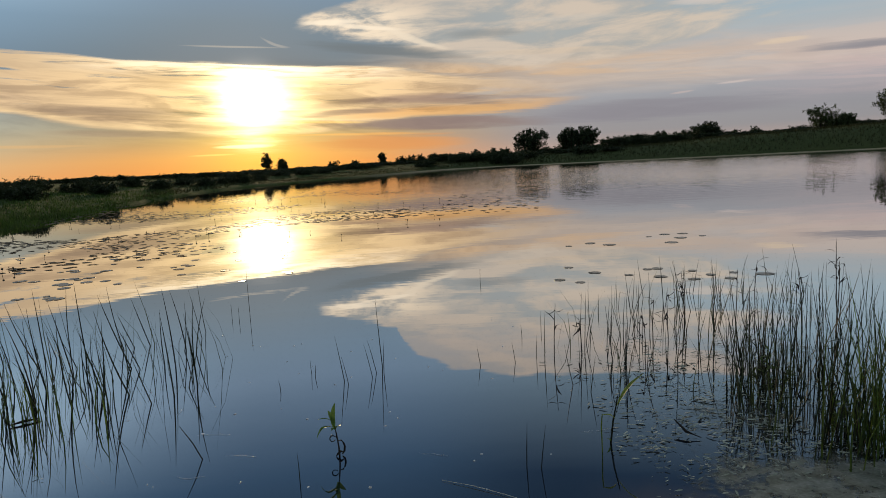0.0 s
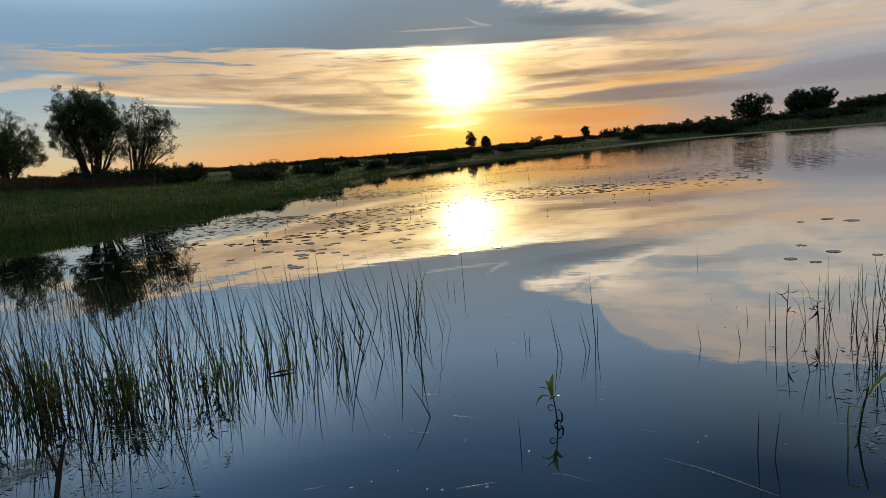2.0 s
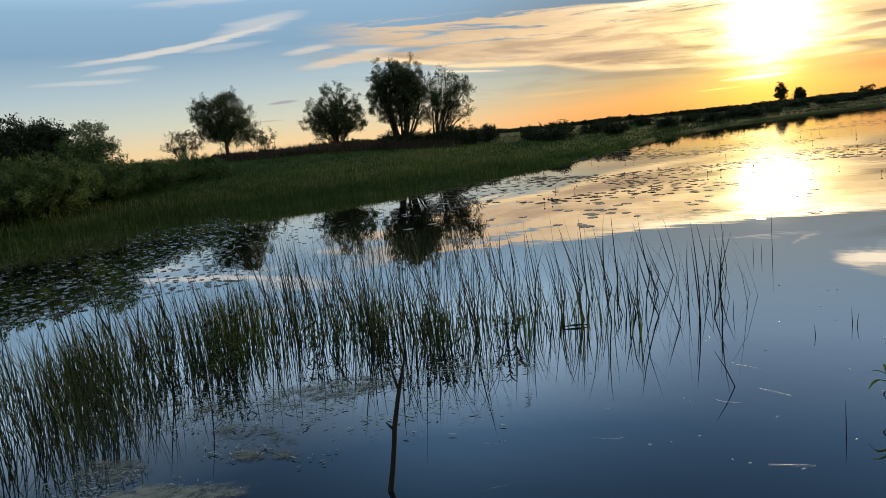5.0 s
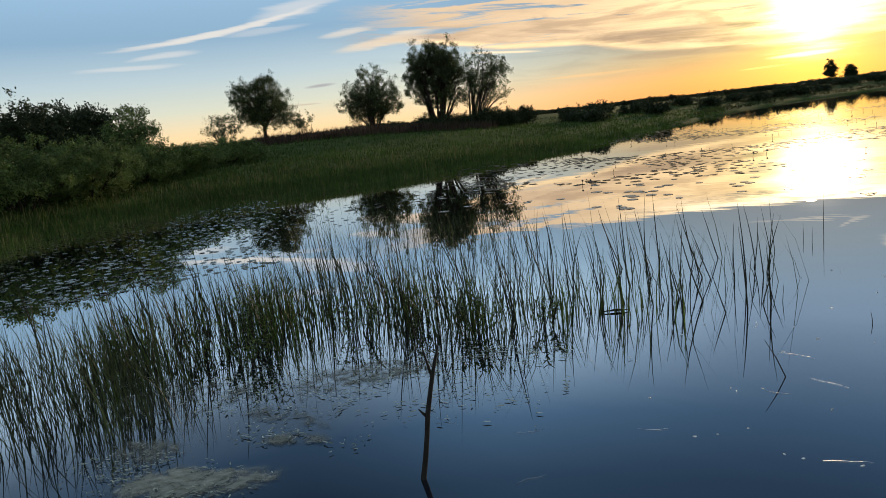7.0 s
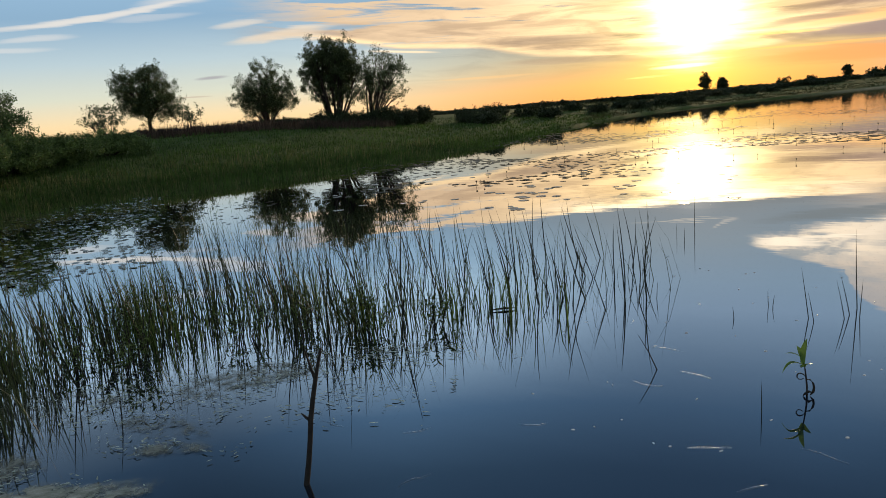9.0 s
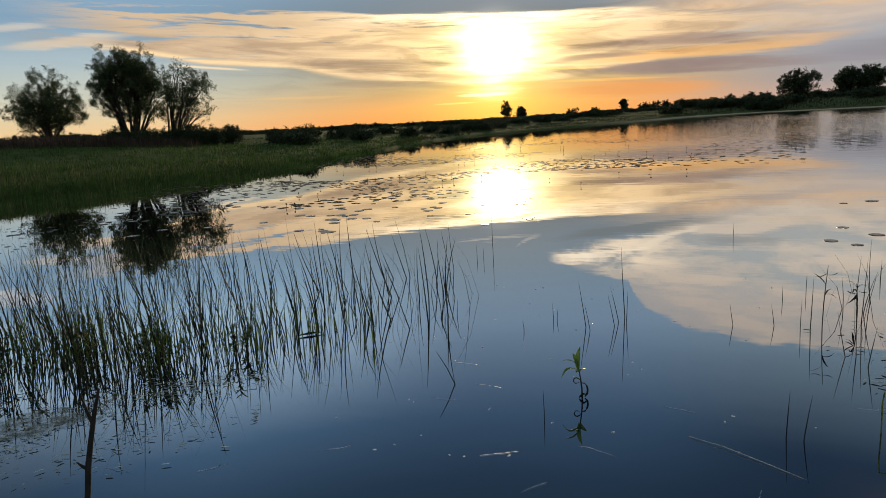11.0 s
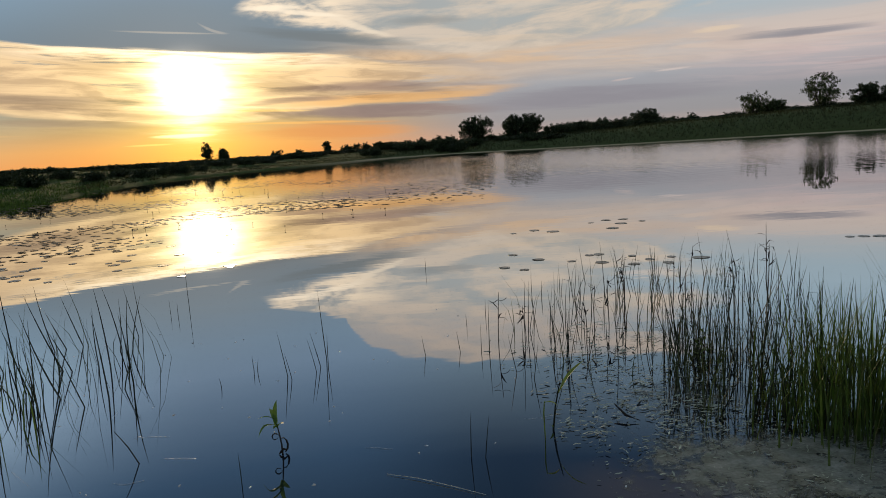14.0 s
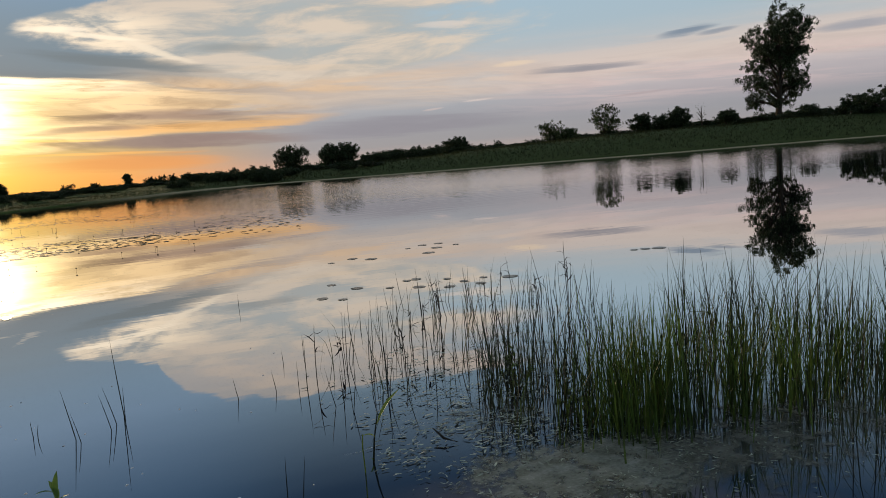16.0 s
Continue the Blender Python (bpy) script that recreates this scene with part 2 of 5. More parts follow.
# fine fibres through all the low cloud
fibrous = mul(mul(step(EL, 1.5, 3.5), step(EL, 9.5, 7.0)), add(0.35, mul(step(sub(EL, low_edge), -0.2, 0.5), 0.65)))
col = wmix(mul(fibrous, mul(step(AZ, 60.0, 25.0), add(0.18, mul(step(AZ, -12.0, 4.0), 0.67)))), col, wmix(step(fibre, 0.36, 0.60), (0.70, 0.66, 0.66), (1.18, 1.14, 1.08)), "MULTIPLY")
col = wmix(1.0, col, (1.06, 1.0, 0.96), "MULTIPLY")

# the sun shining through: a white heart with a golden halo low down
dx, dy = sub(AZ, SUN_AZ), sub(EL, SUN_EL + 0.15)
squeeze = add(0.33, mul(step(EL, 4.6, 2.4), 0.30))
near_r = wmath("SQRT", add(wmath("POWER", mul(dx, squeeze), 2.0), wmath("POWER", mul(dy, 0.42), 2.0)))
heart = wmath("EXPONENT", mul(wmath("POWER", wmath("MAXIMUM", sub(near_r, mul(ragged, mul(near_r, 0.34))), 0.0), 2.0), -1.0))
heart = mul(heart, upper)
glare = wmath("EXPONENT", mul(wmath("ADD", wmath("POWER", mul(dx, 1 / 1.5), 2.0), wmath("POWER", mul(dy, 1 / 1.5), 2.0)), -1.0))
drop = wmath("MAXIMUM", dy, mul(dy, -0.42))
wide_r = wmath("SQRT", add(wmath("POWER", mul(dx, 0.70), 2.0), wmath("POWER", drop, 2.0)))
halo = mul(wmath("EXPONENT", mul(wide_r, -1 / 1.9)), step(TILTED, 8.8, 8.2))
col = wmix(1.0, col, wmix(heart, (0.0, 0.0, 0.0), (2.0, 1.75, 1.2)), "ADD")
col = wmix(1.0, col, wmix(glare, (0.0, 0.0, 0.0), (3.0, 2.7, 2.3)), "ADD")
col = wmix(1.0, col, wmix(halo, (0.0, 0.0, 0.0), (1.15, 0.78, 0.0)), "ADD")
bg = wt.nodes.new("ShaderNodeBackground")
wt.links.new(col, bg.inputs[0])
bg.inputs[1].default_value = 1.0
wt.links.new(bg.outputs[0], wt.nodes.new("ShaderNodeOutputWorld").inputs[0])

sun = new("sun", bpy.data.lights.new("sun", "SUN"))
sun.data.energy, sun.data.angle, sun.data.color = 1.6, radians(2.5), (1.0, 0.72, 0.42)
sa, se = radians(SUN_AZ), radians(SUN_EL)
sun.matrix_world = look((-200 * math.sin(sa) * math.cos(se), 200 * math.cos(sa) * math.cos(se), 200 * math.sin(se)), (0, 0, 0))


# ---- materials ----
def material(name, base, dark, scale=8.0, rough=0.7, bump=0.0, per="object", spread=0.25, translucent=0.0):
    """Two tones mixed by coarse and fine noise, with a random shift for each object or each island of the mesh."""
    m = bpy.data.materials.new(name)
    m.use_nodes = True
    t = m.node_tree
    b = t.nodes["Principled BSDF"]
    geo = t.nodes.new("ShaderNodeTexCoord")
    n1, n2 = t.nodes.new("ShaderNodeTexNoise"), t.nodes.new("ShaderNodeTexNoise")
    for n, s in ((n1, scale), (n2, scale * 7)):
        t.links.new(geo.outputs["Object"], n.inputs["Vector"])
        n.inputs["Scale"].default_value, n.inputs["Detail"].default_value = s, 5
    both = t.nodes.new("ShaderNodeMath")
    both.operation = "MULTIPLY_ADD"
    t.links.new(n1.outputs[0], both.inputs[0])
    both.inputs[1].default_value = 0.65
    half = t.nodes.new("ShaderNodeMath")
    half.operation = "MULTIPLY"
    t.links.new(n2.outputs[0], half.inputs[0])
    half.inputs[1].default_value = 0.35
    t.links.new(half.outputs[0], both.inputs[2])
    ramp = t.nodes.new("ShaderNodeValToRGB")
    ramp.color_ramp.elements[0].position, ramp.color_ramp.elements[1].position = 0.36, 0.64
    ramp.color_ramp.elements[0].color, ramp.color_ramp.elements[1].color = (*dark, 1), (*base, 1)
    t.links.new(both.outputs[0], ramp.inputs[0])
    if per == "object":
        rnd = t.nodes.new("ShaderNodeObjectInfo").outputs["Random"]
    else:
        rnd = t.nodes.new("ShaderNodeNewGeometry").outputs["Random Per Island"]
    val = t.nodes.new("ShaderNodeMapRange")
    t.links.new(rnd, val.inputs[0])
    val.inputs[3].default_value, val.inputs[4].default_value = 1 - spread, 1 + spread
    hsv = t.nodes.new("ShaderNodeHueSaturation")
    t.links.new(val.outputs[0], hsv.inputs["Value"])
    t.links.new(ramp.outputs[0], hsv.inputs["Color"])
    t.links.new(hsv.outputs[0], b.inputs["Base Color"])
    b.inputs["Roughness"].default_value = rough
    b.inputs["Specular IOR Level"].default_value = 0.3
    if bump:
        bp = t.nodes.new("ShaderNodeBump")
        bp.inputs["Strength"].default_value, bp.inputs["Distance"].default_value = 0.6, bump
        t.links.new(both.outputs[0], bp.inputs["Height"])
        t.links.new(bp.outputs[0], b.inputs["Normal"])
    if translucent:
        tr = t.nodes.new("ShaderNodeBsdfTranslucent")
        t.links.new(hsv.outputs[0], tr.inputs[0])
        mx = t.nodes.new("ShaderNodeMixShader")
        mx.inputs[0].default_value = translucent
        t.links.new(b.outputs[0], mx.inputs[1]), t.links.new(tr.outputs[0], mx.inputs[2])
        t.links.new(mx.outputs[0], t.nodes["Material Output"].inputs[0])
    return m


BARK = material("bark", (0.07, 0.055, 0.04), (0.03, 0.025, 0.02), 6, 0.9, 0.02)
LEAF = material("willow_leaf", (0.075, 0.10, 0.035), (0.035, 0.055, 0.02), 1.2, 0.6, per="island", spread=0.45, translucent=0.3)
LEAF_DARK = material("dark_leaf", (0.04, 0.06, 0.022), (0.02, 0.034, 0.014), 1.2, 0.65, per="island", spread=0.4, translucent=0.2)
LEAF_PALE = material("shrub_leaf", (0.140, 0.205, 0.055), (0.055, 0.095, 0.028), 1.0, 0.6, per="island", spread=0.4, translucent=0.3)
GRASS = material("meadow_grass", (0.062, 0.120, 0.020), (0.028, 0.060, 0.011), 0.25, 0.7, per="island", spread=0.45, translucent=0.35)
BANK_GRASS = material("bank_grass", (0.062, 0.072, 0.028), (0.036, 0.045, 0.017), 0.15, 0.8, per="island", spread=0.35, translucent=0.3)
GRASS_DRY = material("dry_grass", (0.17, 0.18, 0.07), (0.08, 0.10, 0.035), 0.6, 0.8, per="island", spread=0.4, translucent=0.3)
GRASS_BROWN = material("withered_grass", (0.085, 0.060, 0.042), (0.045, 0.033, 0.024), 0.5, 0.85, per="island", spread=0.4, translucent=0.25)
REED = material("reed_stalk", (0.028, 0.034, 0.012), (0.012, 0.015, 0.006), 9, 0.55, per="object", spread=0.5, translucent=0.12)
REED_MASS = material("reed_mass", (0.075, 0.098, 0.030), (0.018, 0.024, 0.010), 2, 0.55, per="island", spread=0.5, translucent=0.12)
RUSH = material("green_rush", (0.105, 0.168, 0.030), (0.020, 0.038, 0.009), 3, 0.5, per="island", spread=0.45, translucent=0.45)
PAD = material("lily_pad", (0.15, 0.15, 0.12), (0.08, 0.08, 0.06), 7, 0.28, per="object", spread=0.35)
PAD_MASS = material("far_pad", (0.055, 0.058, 0.038), (0.02, 0.022, 0.015), 2, 0.6, per="island", spread=0.4)
PAD_WET = material("wet_pad", (0.10, 0.11, 0.075), (0.04, 0.045, 0.03), 2, 0.22, per="island", spread=0.4)
PAD_MASS.node_tree.nodes["Principled BSDF"].inputs["Specular IOR Level"].default_value = 0.08
LEAFY = material("water_plant_leaf", (0.110, 0.170, 0.040), (0.035, 0.060, 0.016), 5, 0.5, per="island", spread=0.5, translucent=0.35)
STRAW = material("straw", (0.72, 0.70, 0.60), (0.5, 0.47, 0.38), 20, 0.6)
HOUSE_WALL = material("house_wall", (0.10, 0.085, 0.07), (0.06, 0.05, 0.045), 1.5, 0.9)
HOUSE_ROOF = material("house_roof", (0.06, 0.05, 0.045), (0.035, 0.03, 0.028), 2.0, 0.9)
DEADWOOD = material("dead_wood", (0.040, 0.034, 0.027), (0.018, 0.015, 0.012), 18, 0.85, 0.004)
SPRIG_LEAF = material("sprig_leaf", (0.14, 0.24, 0.05), (0.07, 0.14, 0.025), 14, 0.45, per="island", spread=0.25, translucent=0.4)
SHOOT_LEAF = material("shoot_leaf", (0.30, 0.36, 0.06), (0.16, 0.22, 0.035), 14, 0.45, per="island", spread=0.2, translucent=0.4)
FLECK = material("floating_fleck", (0.92, 0.92, 0.90), (0.75, 0.74, 0.72), 30, 0.3)
FLECK.node_tree.nodes["Principled BSDF"].inputs["Metallic"].default_value = 1.0     # full metal, to imitate bright glints of sun and sky on wet specks
SCRAP = material("algae_scrap", (0.36, 0.41, 0.33), (0.18, 0.21, 0.16), 20, 0.16, per="island", spread=0.5)


def algae_material(cut, tone):
    """A thin film of algae: torn by noise and thinning out towards the rim of the patch."""
    m = material("algae_film", tuple(tone * c for c in (0.34, 0.37, 0.32)), tuple(tone * c for c in (0.13, 0.145, 0.105)), 7, 0.8, 0.003, per="object", spread=0.1)
    t = m.node_tree
    coord_n, sep, geo = t.nodes.new("ShaderNodeTexCoord"), t.nodes.new("ShaderNodeVectorMath"), t.nodes.new("ShaderNodeNewGeometry")
    sep.operation = "LENGTH"
    t.links.new(coord_n.outputs["Object"], sep.inputs[0])
    total = None
    for scale, weight, warp in ((1.3, 0.8, 2.5), (6.0, 0.9, 2.2), (34.0, 0.55, 0.8)):
        n = t.nodes.new("ShaderNodeTexNoise")
        n.inputs["Scale"].default_value, n.inputs["Detail"].default_value, n.inputs["Distortion"].default_value = scale, 3, warp
        t.links.new(geo.outputs["Position"], n.inputs["Vector"])
        f = t.nodes.new("ShaderNodeMath")
        f.operation = "MULTIPLY_ADD"
        f.inputs[1].default_value = weight
        t.links.new(n.outputs[0], f.inputs[0])
        if total is None:
            f.inputs[2].default_value = -0.5 * 2.25
        else:
            t.links.new(total, f.inputs[2])
        total = f.outputs[0]
    rim = t.nodes.new("ShaderNodeMapRange")
    t.links.new(sep.outputs["Value"], rim.inputs[0])
    rim.inputs[1].default_value, rim.inputs[2].default_value, rim.inputs[3].default_value, rim.inputs[4].default_value = 0.35, 1.0, 0.0, -0.6
    tot = t.nodes.new("ShaderNodeMath")
    t.links.new(total, tot.inputs[0]), t.links.new(rim.outputs[0], tot.inputs[1])
    cover = t.nodes.new("ShaderNodeMapRange")
    cover.interpolation_type = "SMOOTHSTEP"
    t.links.new(tot.outputs[0], cover.inputs[0])
    cover.inputs[1].default_value, cover.inputs[2].default_value, cover.inputs[4].default_value = cut, cut + 0.5, 0.8
    t.links.new(cover.outputs[0], t.nodes["Principled BSDF"].inputs["Alpha"])
    return m


def ground_material():
    m = bpy.data.materials.new("meadow_ground")
    m.use_nodes = True
    t = m.node_tree
    b = t.nodes["Principled BSDF"]
    geo = t.nodes.new("ShaderNodeNewGeometry")
    sep = t.nodes.new("ShaderNodeSeparateXYZ")
    t.links.new(geo.outputs["Position"], sep.inputs[0])
    fine_n, coarse_n = t.nodes.new("ShaderNodeTexNoise"), t.nodes.new("ShaderNodeTexNoise")
    for n, s in ((fine_n, 2.2), (coarse_n, 0.11)):
        t.links.new(geo.outputs["Position"], n.inputs["Vector"])
        n.inputs["Scale"].default_value, n.inputs["Detail"].default_value = s, 7
    g1 = t.nodes.new("ShaderNodeValToRGB")
    g1.color_ramp.elements[0].position, g1.color_ramp.elements[1].position = 0.35, 0.65
    g1.color_ramp.elements[0].color, g1.color_ramp.elements[1].color = (0.03, 0.055, 0.012, 1), (0.058, 0.095, 0.02, 1)
    t.links.new(fine_n.outputs[0], g1.inputs[0])
    g2 = t.nodes.new("ShaderNodeMix")
    g2.data_type = "RGBA"
    pick = t.nodes.new("ShaderNodeMapRange")
    t.links.new(coarse_n.outputs[0], pick.inputs[0])
    pick.inputs[1].default_value, pick.inputs[2].default_value, pick.inputs[4].default_value = 0.45, 0.7, 0.2
    t.links.new(pick.outputs[0], g2.inputs[0])
    t.links.new(g1.outputs[0], g2.inputs[6])
    g2.inputs[7].default_value = (0.13, 0.12, 0.05, 1)
    # a pale strip of dried mud and stubble just over the waterline
    strip = t.nodes.new("ShaderNodeMapRange")
    jitter = t.nodes.new("ShaderNodeMath")
    jitter.operation = "MULTIPLY_ADD"
    t.links.new(fine_n.outputs[0], jitter.inputs[0])
    jitter.inputs[1].default_value = -0.25
    t.links.new(sep.outputs[2], jitter.inputs[2])
    t.links.new(jitter.outputs[0], strip.inputs[0])
    strip.inputs[1].default_value, strip.inputs[2].default_value = 0.10, 0.04
    far_side = t.nodes.new("ShaderNodeMapRange")
    t.links.new(sep.outputs[0], far_side.inputs[0])
    far_side.inputs[1].default_value, far_side.inputs[2].default_value = -16.0, -4.0
    both = t.nodes.new("ShaderNodeMath")
    both.operation = "MULTIPLY"
    t.links.new(strip.outputs[0], both.inputs[0]), t.links.new(far_side.outputs[0], both.inputs[1])
    sand = t.nodes.new("ShaderNodeMix")
    sand.data_type = "RGBA"
    t.links.new(both.outputs[0], sand.inputs[0])
    # the far bank carries paler, drier grass than the meadow
    drier, amount = t.nodes.new("ShaderNodeMix"), t.nodes.new("ShaderNodeMath")
    drier.data_type, amount.operation = "RGBA", "MULTIPLY"
    t.links.new(far_side.outputs[0], amount.inputs[0]), t.links.new(amount.outputs[0], drier.inputs[0])
    amount.inputs[1].default_value = 0.6
    t.links.new(g2.outputs[2], drier.inputs[6])
    drier.inputs[7].default_value = (0.060, 0.076, 0.030, 1)
    t.links.new(drier.outputs[2], sand.inputs[6])
    sand.inputs[7].default_value = (0.36, 0.32, 0.20, 1)
    t.links.new(sand.outputs[2], b.inputs["Base Color"])
    b.inputs["Roughness"].default_value = 0.95
    b.inputs["Specular IOR Level"].default_value = 0.1
    bp = t.nodes.new("ShaderNodeBump")
    bp.inputs["Distance"].default_value = 0.15
    t.links.new(fine_n.outputs[0], bp.inputs["Height"])
    t.links.new(bp.outputs[0], b.inputs["Normal"])
    return m


def water_material():
    m = bpy.data.materials.new("lake_water")
    m.use_nodes = True
    t = m.node_tree
    b = t.nodes["Principled BSDF"]
    geo = t.nodes.new("ShaderNodeNewGeometry")
    b.inputs["Base Color"].default_value = (0.006, 0.012, 0.022, 1)
    b.inputs["Roughness"].default_value = 0.6
    b.inputs["Specular IOR Level"].default_value = 0.0
    mirror = t.nodes.new("ShaderNodeBsdfGlossy")
    mirror.inputs["Roughness"].default_value = 0.01
    fresnel, lift, top = t.nodes.new("ShaderNodeFresnel"), t.nodes.new("ShaderNodeMath"), t.nodes.new("ShaderNodeMixShader")
    fresnel.inputs[0].default_value = 1.5
    sheen_r = t.nodes.new("ShaderNodeMapRange")
    for slot, v in ((1, 0.40), (2, 0.70), (3, 0.25), (4, 0.96)):
        sheen_r.inputs[slot].default_value = v
    lift.operation, lift.inputs[1].default_value = "POWER", 0.33
    t.links.new(fresnel.outputs[0], lift.inputs[0]), t.links.new(lift.outputs[0], sheen_r.inputs[0]), t.links.new(sheen_r.outputs[0], top.inputs[0])
    t.links.new(b.outputs[0], top.inputs[1]), t.links.new(mirror.outputs[0], top.inputs[2])
    t.links.new(top.outputs[0], t.nodes["Material Output"].inputs[0])
    stretch = t.nodes.new("ShaderNodeMapping")
    stretch.inputs["Scale"].default_value = (0.7, 1.6, 1)
    t.links.new(geo.outputs["Position"], stretch.inputs[0])
    small, patch = t.nodes.new("ShaderNodeTexNoise"), t.nodes.new("ShaderNodeTexNoise")
    t.links.new(stretch.outputs[0], small.inputs["Vector"])
    t.links.new(geo.outputs["Position"], patch.inputs["Vector"])
    small.inputs["Scale"].default_value, small.inputs["Detail"].default_value = 1.1, 3
    patch.inputs["Scale"].default_value, patch.inputs["Detail"].default_value = 0.035, 3
    place = t.nodes.new("ShaderNodeSeparateXYZ")
    t.links.new(geo.outputs["Position"], place.inputs[0])

    def ranged(value, lo, hi, out0, out1):
        n = t.nodes.new("ShaderNodeMapRange")
        n.interpolation_type = "SMOOTHSTEP"
        t.links.new(value, n.inputs[0])
        for slot, v in enumerate((lo, hi, out0, out1)):
            n.inputs[slot + 1].default_value = v
        return n.outputs[0]

    # a light breeze touches the middle of the lake; the near water and the right-hand bay lie still
    open_water, bay = ranged(place.outputs[1], 18.0, 44.0, 0.0, 1.0), ranged(place.outputs[0], -10.0, 12.0, 0.08, 1.0)
    gusts = ranged(patch.outputs[0], 0.40, 0.62, 0.6, 1.0)
    force = None
    for v in (open_water, bay, gusts):
        if force is None:
            force = v
        else:
            n = t.nodes.new("ShaderNodeMath")
            n.operation = "MULTIPLY"
            t.links.new(force, n.inputs[0]), t.links.new(v, n.inputs[1])
            force = n.outputs[0]
    breeze = t.nodes.new("ShaderNodeMath")
    breeze.operation = "MULTIPLY_ADD"
    t.links.new(force, breeze.inputs[0])
    breeze.inputs[1].default_value, breeze.inputs[2].default_value = 0.5, 0.016
    haze = t.nodes.new("ShaderNodeMath")
    haze.operation = "MULTIPLY_ADD"
    t.links.new(force, haze.inputs[0]), t.links.new(haze.outputs[0], mirror.inputs["Roughness"])
    haze.inputs[1].default_value, haze.inputs[2].default_value = 0.04, 0.008
    bp = t.nodes.new("ShaderNodeBump")
    bp.inputs["Distance"].default_value = 0.06
    t.links.new(breeze.outputs[0], bp.inputs["Strength"])
    t.links.new(small.outputs[0], bp.inputs["Height"])
    # far out, the sides of the wavelets that face the shore are the ones that are seen
    facing, slope, tilted = t.nodes.new("ShaderNodeMath"), t.nodes.new("ShaderNodeVectorMath"), t.nodes.new("ShaderNodeVectorMath")
    facing.operation, slope.operation, tilted.operation = "MULTIPLY", "SCALE", "ADD"
    t.links.new(ranged(place.outputs[1], 16.0, 44.0, 0.0, 1.0), facing.inputs[0]), t.links.new(ranged(place.outputs[0], 0.0, 16.0, 0.0, 1.0), facing.inputs[1])
    calm, both_f = ranged(place.outputs[0], 22.0, 75.0, 1.0, 0.8), t.nodes.new("ShaderNodeMath")
    both_f.operation = "MULTIPLY"
    t.links.new(facing.outputs[0], both_f.inputs[0]), t.links.new(calm, both_f.inputs[1])
    slope.inputs[0].default_value = (-0.011, -0.026, 0.0)
    t.links.new(both_f.outputs[0], slope.inputs["Scale"])
    t.links.new(bp.outputs[0], tilted.inputs[0]), t.links.new(slope.outputs[0], tilted.inputs[1])
    t.links.new(tilted.outputs[0], mirror.inputs["Normal"])
    return m


# ---- the ground, one sheet with the lake's basin in it ----
SHORE = [(-180, 1.3), (-112, 1.6), (-100, 8), (-90, 60), (-75, 120), (-54, 150), (-47, 142), (-39, 130), (-30, 130), (-20, 132), (-11, 142), (-5, 152),
         (0, 146), (5, 116), (8.4, 103), (14.6, 82), (17.5, 75), (22.2, 56), (26, 43), (29, 35.5), (33, 30), (36, 27.5), (41, 25), (46, 23.0), (55, 21.8), (64, 20.6),
         (72, 19.4), (78, 18.5), (90, 13), (100, 7), (112, 1.6), (180, 1.3)]
BANK = [(-180, 1.2), (-100, 4.5), (-47, 4.9), (-30, 4.3), (-20, 3.4), (-10, 2.4), (0, 1.6), (15, 1.15), (30, 1.2), (50, 1.5), (70, 1.4), (100, 1.2), (180, 1.2)]
_az = np.radians(np.arange(-180, 180, 0.5))
_rs = np.interp(np.degrees(_az), *zip(*SHORE))
_shore_x, _shore_y = -np.sin(_az) * _rs, np.cos(_az) * _rs


def ground_height(x, y):
    """Height of the ground for arrays of x and y."""
    x, y = np.asarray(x, float).ravel(), np.asarray(y, float).ravel()
    az, r = np.degrees(np.arctan2(-x, y)), np.hypot(x, y)
    sd = np.concatenate([np.sqrt(((xs[:, None] - _shore_x) ** 2 + (ys[:, None] - _shore_y) ** 2).min(1))
                         for xs, ys in zip(np.array_split(x, 1 + len(x) // 4000), np.array_split(y, 1 + len(x) // 4000))])
    land = r > np.interp(az, *zip(*SHORE))
    top = np.interp(az, *zip(*BANK))
    rise = np.clip(sd / (26.0 + 34.0 * np.exp(-((az - 13.0) / 9.0) ** 2)), 0, 1)
    rise = rise * (2 - rise)
    ripple = 0.18 * np.sin(x * 0.21 + 1.3 * np.sin(y * 0.13)) * np.sin(y * 0.17 + 0.7) * np.clip(sd / 8, 0, 1)
    up = top * rise + 0.16 * np.clip(sd / 1.2, 0, 1) + ripple + 0.0004 * np.clip(sd - 80, 0, 600)
    return np.where(land, up, -np.clip(0.12 * sd, 0, 1.1))


def spot(az, dist, z=None):
    """A point on the ground at that bearing (degrees left of +y) and distance."""
    x, y = -math.sin(radians(az)) * dist, math.cos(radians(az)) * dist
    return Vector((x, y, float(ground_height([x], [y])[0]) if z is None else z))


def mesh_object(name, verts, faces, mat, parent=None, smooth=False, label="", at=None):
    me = bpy.data.meshes.new(name)
    me.from_pydata([tuple(v) for v in verts], [], [tuple(f) for f in faces])
    me.materials.append(mat)
    if smooth:
        me.polygons.foreach_set("use_smooth", [True] * len(me.polygons))
    ob = new(name, me)
    if parent is not None:
        ob.parent = parent
    if at is not None:
        ob.location = at
    if label:
        ob["label"] = label
    return ob


